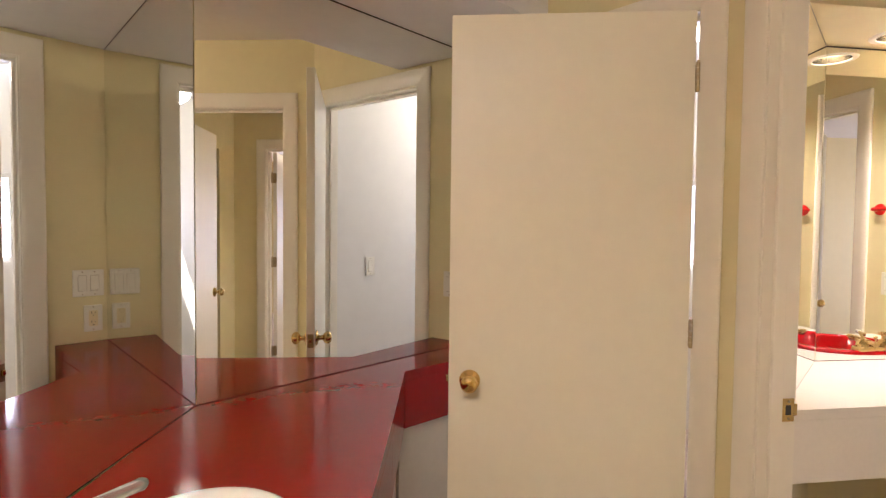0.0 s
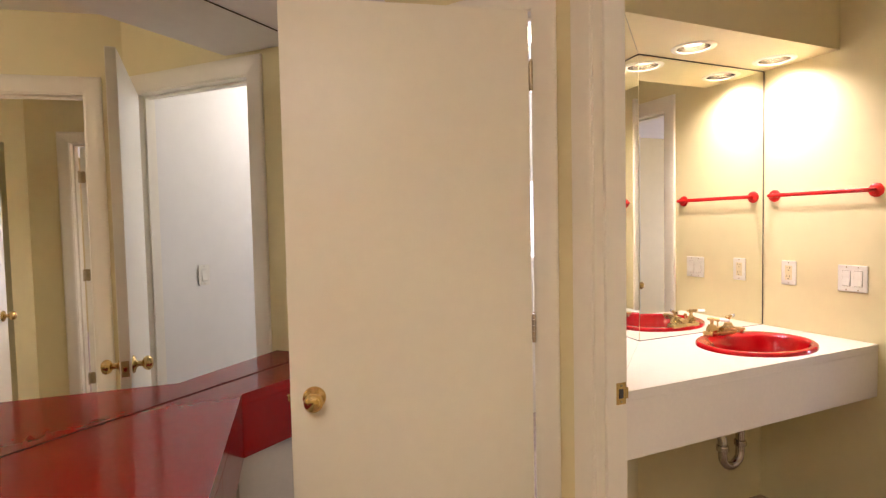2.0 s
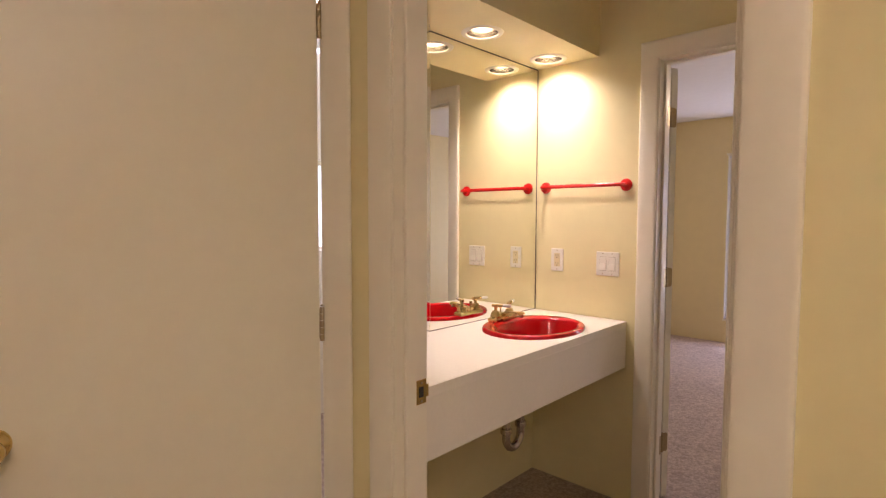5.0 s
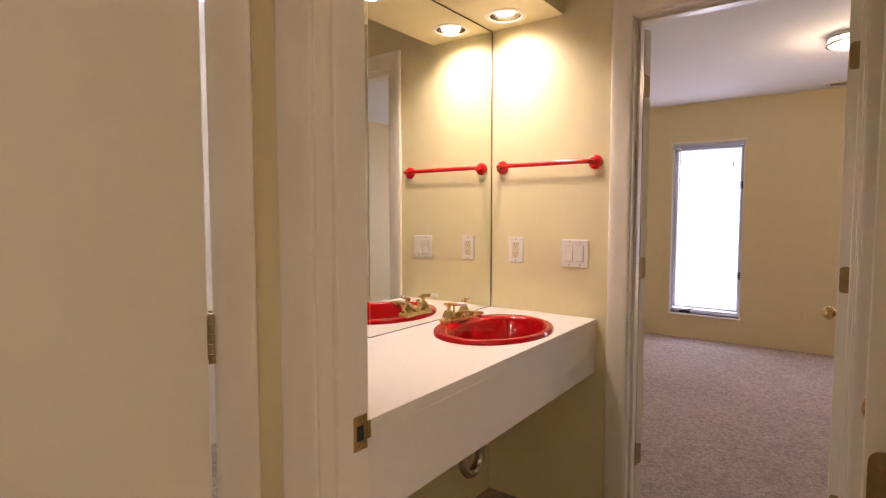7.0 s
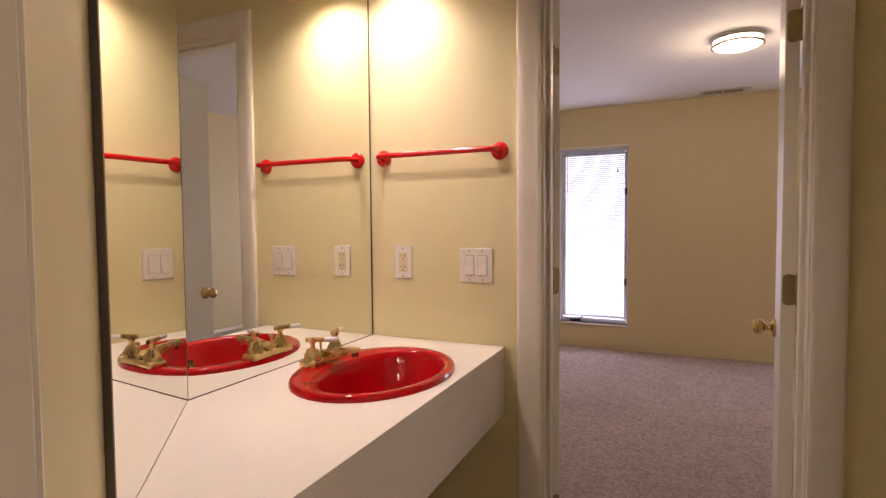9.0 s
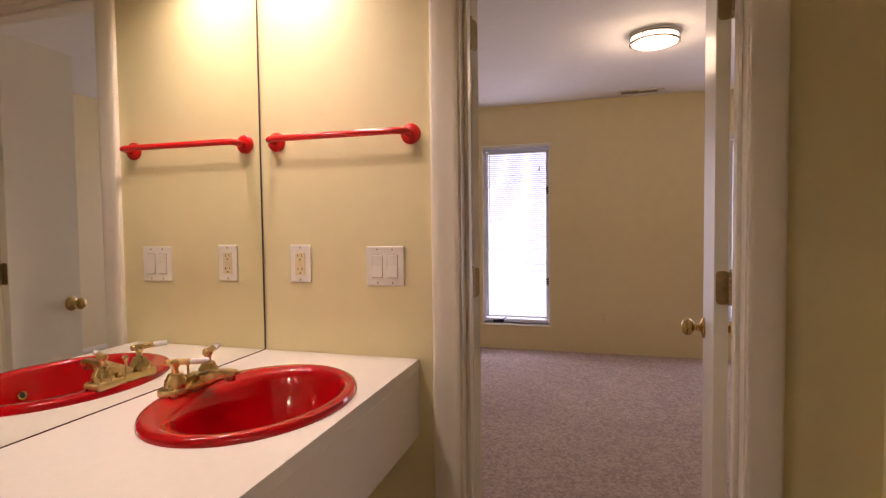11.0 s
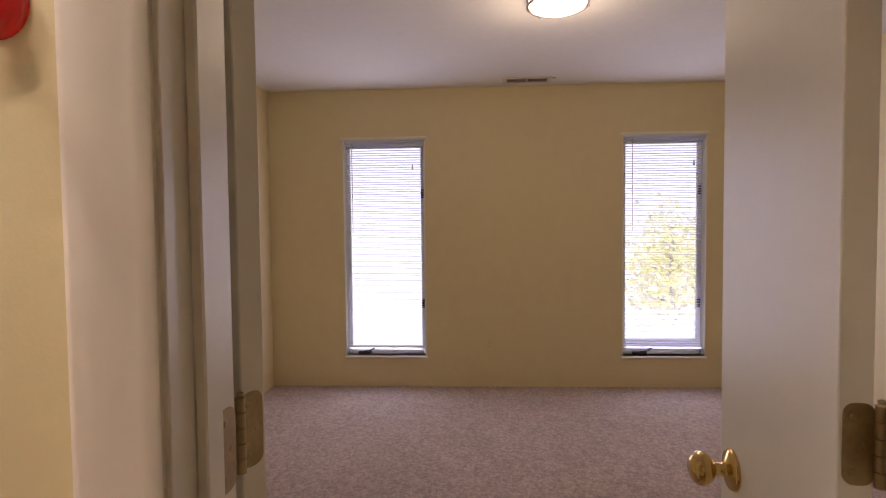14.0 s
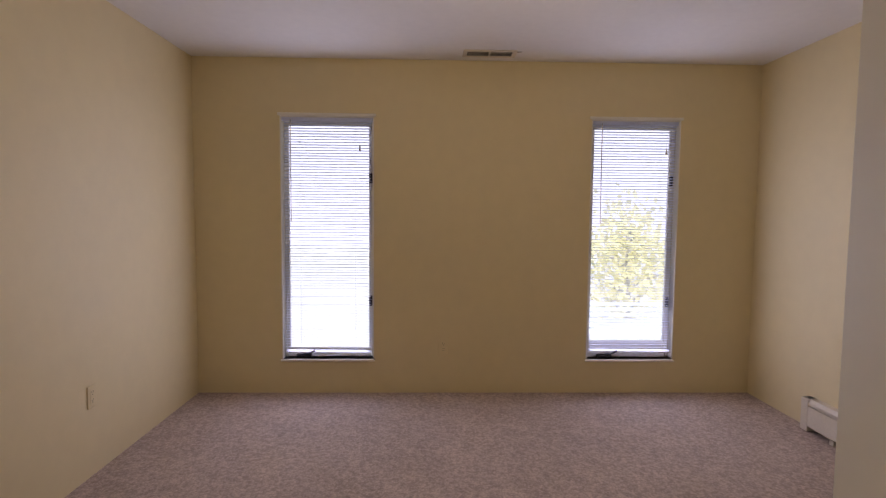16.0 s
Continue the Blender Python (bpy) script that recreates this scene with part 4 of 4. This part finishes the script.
# ---------- closet shelf and rod ----------
cs = thing("closet_shelf", pose(0, 0, 0), "painted closet shelf with a hanging rod", "shelf")
bm = bmesh.new()
box(bm, (2.09, 0.21, 1.77), (1.25, 0.36, 0.02), bev=0.002)
part("shelf_board", bm, M_TRIM, cs)
for x in (1.472, 2.716):
    bm = bmesh.new()
    box(bm, (x, 0.21, 1.735), (0.02, 0.36, 0.048))
    part("cleat", bm, M_TRIM, cs)
bm = bmesh.new()
tube(bm, [(1.48, 0.32, 1.69), (2.71, 0.32, 1.69)], 0.016, 14)
part("rod", bm, M_BRASS, cs, "brass hanging rod", True)

# ---------- bedroom windows and blinds ----------
slat_mesh = {}


def slat(w):
    if w not in slat_mesh:
        bm = bmesh.new()
        pr = [(-0.0125, -0.0008), (-0.006, 0.0009), (0.0, 0.0014), (0.006, 0.0009), (0.0125, -0.0008)]
        a = [bm.verts.new((x, -w / 2, z)) for x, z in pr]
        b = [bm.verts.new((x, w / 2, z)) for x, z in pr]
        a2 = [bm.verts.new((x, -w / 2, z - 0.0006)) for x, z in pr]
        b2 = [bm.verts.new((x, w / 2, z - 0.0006)) for x, z in pr]
        for i in range(4):
            bm.faces.new((a[i], a[i + 1], b[i + 1], b[i])), bm.faces.new((a2[i], b2[i], b2[i + 1], a2[i + 1]))
        for p, q in ((a, a2), (b, b2)):
            for i in range(4):
                bm.faces.new((p[i], q[i], q[i + 1], p[i + 1]))
        for i in (0, 4):
            bm.faces.new((a[i], b[i], b2[i], a2[i]))
        me = bpy.data.meshes.new("slat")
        bmesh.ops.recalc_face_normals(bm, faces=bm.faces)
        bm.to_mesh(me)
        bm.free()
        me.materials.append(M_BLIND)
        slat_mesh[w] = me
    return slat_mesh[w]


def window(name, y0, y1, z0, z1, label, foot=0.03):
    top = thing(name, pose(XE, (y0 + y1) / 2, 0), label, "window", kind="structure")
    w, hw = y1 - y0, (y1 - y0) / 2
    for nm, c, s in (("frame_side", (0.095, hw - 0.015, (z0 + z1) / 2), (0.05, 0.014, z1 - z0)), ("frame_side", (0.095, -hw + 0.015, (z0 + z1) / 2), (0.05, 0.014, z1 - z0)), ("frame_head", (0.095, 0, z1 - 0.014), (0.05, w - 0.057, 0.028)), ("frame_foot", (0.095, 0, z0 + 0.018), (0.05, w - 0.057, 0.036))):
        bm = bmesh.new()
        box(bm, c, s, bev=0.002)
        part(nm, bm, M_PLATE, top)
    for c, s in (((0.085, hw - 0.033, (z0 + z1) / 2), (0.03, 0.020, z1 - z0 - 0.07)), ((0.085, -hw + 0.033, (z0 + z1) / 2), (0.03, 0.020, z1 - z0 - 0.07)), ((0.085, 0, z1 - 0.042), (0.03, w - 0.088, 0.024)), ((0.085, 0, z0 + 0.037 + foot / 2), (0.03, w - 0.088, foot))):
        bm = bmesh.new()
        box(bm, c, s, bev=0.002)
        part("sash", bm, M_PLATE, top)
    bm = bmesh.new()
    box(bm, (-0.004, 0, z1 + 0.010), (0.014, w + 0.030, 0.020), bev=0.003)
    part("head_trim", bm, M_PLATE, top)
    for c, s in (((0.031, hw - 0.004, (z0 + z1) / 2), (0.070, 0.008, z1 - z0)), ((0.031, -hw + 0.004, (z0 + z1) / 2), (0.070, 0.008, z1 - z0)), ((0.031, 0, z1 - 0.004), (0.070, w - 0.017, 0.008))):
        bm = bmesh.new()
        box(bm, c, s, bev=0.001)
        part("liner", bm, M_PLATE, top, "white painted window liner")
    bm = bmesh.new()
    box(bm, (0.088, 0, (z0 + z1) / 2), (0.004, w - 0.088, z1 - z0 - 0.12))
    gl = part("pane", bm, M_GLASS, top, "clear window pane")
    gl.visible_shadow = False
    bm = bmesh.new()
    box(bm, (0.030, 0, z0 - 0.008), (0.10, w + 0.012, 0.016), bev=0.003)
    part("sill", bm, M_TRIM, top)
    for z in (z0 + 0.42, z0 + 1.32):
        bm = bmesh.new()
        box(bm, (0.062, -hw + 0.03, z), (0.02, 0.022, 0.075), bev=0.003)
        box(bm, (0.050, -hw + 0.035, z + 0.01), (0.012, 0.014, 0.03), bev=0.003)
        part("sash_lock", bm, M_BRONZE, top, "dark sash lock")
    bm = bmesh.new()
    box(bm, (0.040, hw - 0.15, z0 + 0.016), (0.034, 0.11, 0.022), bev=0.006, seg=2)
    cr = part("crank", bm, M_BRONZE, top, "dark window crank")
    bm = bmesh.new()
    tube(bm, [(0.03, hw - 0.15, z0 + 0.028), (0.012, hw - 0.20, z0 + 0.040), (0.006, hw - 0.235, z0 + 0.062)], [0.006, 0.005, 0.007], 10)
    part("crank_handle", bm, M_BRONZE, cr)
    return top


def blind(y0, y1, z0, z1, low, label):
    w = y1 - y0 - 0.045
    top = thing("window_blind", pose(XE + 0.020, (y0 + y1) / 2, 0), label, "blind", "white mini blinds")
    bm = bmesh.new()
    box(bm, (0, 0, z1 - 0.023), (0.030, y1 - y0 - 0.020, 0.026), bev=0.003)
    part("head_rail", bm, M_BLIND, top)
    z = z1 - 0.045
    i = 0
    while z > low + 0.03:
        ob = new("slat", slat(round(w, 3)))
        ob.parent = top
        ob.matrix_local = Matrix.Translation((0, 0.0015 * math.sin(i * 2.3), z)) @ Matrix.Rotation(radians(11 + 1.5 * math.sin(i * 1.7)), 4, "Y")
        z -= 0.0195
        i += 1
    bm = bmesh.new()
    box(bm, (0, 0, low + 0.010), (0.024, w, 0.014), Matrix.Rotation(radians(0.5), 4, "X"), bev=0.003)
    part("bottom_rail", bm, M_BLIND, top)
    for y in (-w * 0.32, w * 0.32):
        for x in (-0.0135, 0.0135):
            bm = bmesh.new()
            tube(bm, [(x, y, z1 - 0.03), (x, y, low + 0.01)], 0.0007, 5)
            part("ladder_cord", bm, M_BLIND, top)
    bm = bmesh.new()
    yw = (y1 - y0) / 2 - 0.075
    tube(bm, [(-0.022, yw, z1 - 0.03), (-0.026, yw - 0.002, z1 - 0.75)], 0.0032, 8)
    part("tilt_wand", bm, M_NICKEL, top, "grey tilt wand")
    bm = bmesh.new()
    yc = -(y1 - y0) / 2 + 0.10
    tube(bm, [(-0.019, yc, z1 - 0.03), (-0.020, yc, z1 - 0.20)], 0.0012, 6)
    cd = part("lift_cord", bm, M_BLIND, top)
    bm = bmesh.new()
    lathe(bm, [(0.0, 0.045), (0.004, 0.042), (0.008, 0.006), (0.0085, 0.0), (0.0, -0.002)], Matrix.Translation((-0.020, yc, z1 - 0.245)), 12)
    part("cord_tassel", bm, M_NICKEL, cd, "grey cord tassel", True)
    return top


window("window_1", *W1, *WZ, "tall narrow white casement window with a crank")
window("window_2", *W2, *WZ, "tall narrow white casement window with dark latches", 0.085)
blind(*W1, *WZ, WZ[0] + 0.045, "white mini blind lowered over the window")
blind(*W2, *WZ, WZ[0] + 0.055, "white mini blind lowered almost to the sill")
for w in (W1, W2):
    lamp("window_daylight", "AREA", DAY_W, DAY_COL, look((XE + 0.003, (w[0] + w[1]) / 2, 1.13), (0, (w[0] + w[1]) / 2, 1.0)), 0.58, 1.66)
# window of the far room
fw = thing("window_3", pose(2.36, YF, 0), "small narrow bright window of the far room", "window", kind="structure")
for c, s in (((0.115, 0.05, 1.42), (0.03, 0.04, 0.6)), ((-0.115, 0.05, 1.42), (0.03, 0.04, 0.6)), ((0, 0.05, 1.705), (0.20, 0.04, 0.03)), ((0, 0.05, 1.135), (0.20, 0.04, 0.03))):
    bm = bmesh.new()
    box(bm, c, s, bev=0.002)
    part("frame", bm, M_PLATE, fw)
bm = bmesh.new()
box(bm, (0, 0.055, 1.42), (0.20, 0.004, 0.54))
g3 = part("pane", bm, M_GLASS, fw)
g3.visible_shadow = False
lamp("window_daylight", "AREA", FARDAY_W, DAY_COL, look((2.36, YF + 0.03, 1.42), (2.2, 0, 1.2)), 0.20, 0.54)

# ---------- outside ----------
M_GROUND = mat("pale_dry_lawn", (0.60, 0.61, 0.57), 0.9, var=0.15, scale=0.6, fine=9)
M_ROOF = mat("pale_grey_shingle", (0.62, 0.66, 0.68), 0.8, var=0.2, scale=3, fine=40, rand=0.15)
M_SIDING = mat("pale_siding", (0.72, 0.72, 0.70), 0.7, var=0.06, scale=2)
M_LEAF = mat("yellow_autumn_leaf", (0.92, 0.89, 0.62), 0.6, var=0.12, scale=5)
see_through(M_LEAF, (0.95, 0.92, 0.62), 0.6)
M_BARK = mat("grey_bark", (0.55, 0.54, 0.52), 0.9, var=0.25, scale=9)
bm = bmesh.new()
GZ = -3.0
box(bm, (150, 0, GZ - 0.05), (286, 600, 0.1))
solid("ground", bm, M_GROUND, "pale sunlit lawn below the windows", "ground", kind="structure")
bm = bmesh.new()
box(bm, (70, 0, 22), (0.5, 260, 60))
M_SKY = glow("bright_sky", (0.86, 0.87, 1.0), 1.25)
M_SKY.node_tree.nodes["Principled BSDF"].inputs["Base Color"].default_value = (0.02, 0.02, 0.02, 1)
solid("backdrop", bm, M_SKY, "pale bright sky beyond the garden", "sky", kind="structure")
# low neighbouring roof with shingle courses
rf = thing("neighbour_roof", pose(9.0, -1.2, 0), "low pale grey shingled roof below the window", "roof")
bm = bmesh.new()
prism(bm, [(0.0, -2.6), (5.0, -2.6), (5.0, 2.6), (0.0, 2.6)], GZ, -0.95)
part("wall", bm, M_SIDING, rf)
for k in range(16):
    bm = bmesh.new()
    zz = -1.0 + 0.055 * k
    box(bm, (-0.3 + 0.18 * k + 0.10, 0, zz), (0.22, 5.6, 0.03), bev=0.004)
    part("shingle_course", bm, M_ROOF, rf)


def tree(x, y, h, seed):
    rnd = random.Random(seed)
    top = thing("tree", pose(x, y, GZ), "sunlit yellow-leaved autumn tree beyond the windows", "tree")
    bm = bmesh.new()
    tips = []
    tube(bm, [(0, 0, 0), (0.05, 0.03, h * 0.25), (0.0, 0.1, h * 0.5), (0.1, 0.1, h * 0.85)], [0.16, 0.13, 0.09, 0.03], 8)
    for k in range(11):
        a, z = k * 2.4 + rnd.random(), h * (0.3 + 0.055 * k)
        L_ = h * 0.30 * (1 - 0.05 * k)
        p = [(0.03, 0.06, z), (math.cos(a) * L_ * 0.5, math.sin(a) * L_ * 0.5, z + L_ * 0.3), (math.cos(a) * L_, math.sin(a) * L_, z + L_ * 0.45)]
        tube(bm, p, [0.05, 0.03, 0.012], 6)
        tips += [Vector(p[1]), Vector(p[2])] * 2
    part("trunk", bm, M_BARK, top)
    vs_, fs_ = [], []
    for k in range(1300):
        c = rnd.choice(tips) + Vector([rnd.gauss(0, 0.45) for _ in range(3)])
        d = Vector([rnd.gauss(0, 1) for _ in range(3)]).normalized() * 0.11
        e = d.orthogonal().normalized() * 0.07
        i = len(vs_)
        vs_ += [tuple(c - d), tuple(c + e), tuple(c + d), tuple(c - e)]
        fs_.append((i, i + 1, i + 2, i + 3))
    me = bpy.data.meshes.new("crown")
    me.from_pydata(vs_, [], fs_)
    me.materials.append(M_LEAF)
    ob = new("crown", me)
    ob.parent = top
    return top


tree(17.0, -4.3, 4.5, 3)
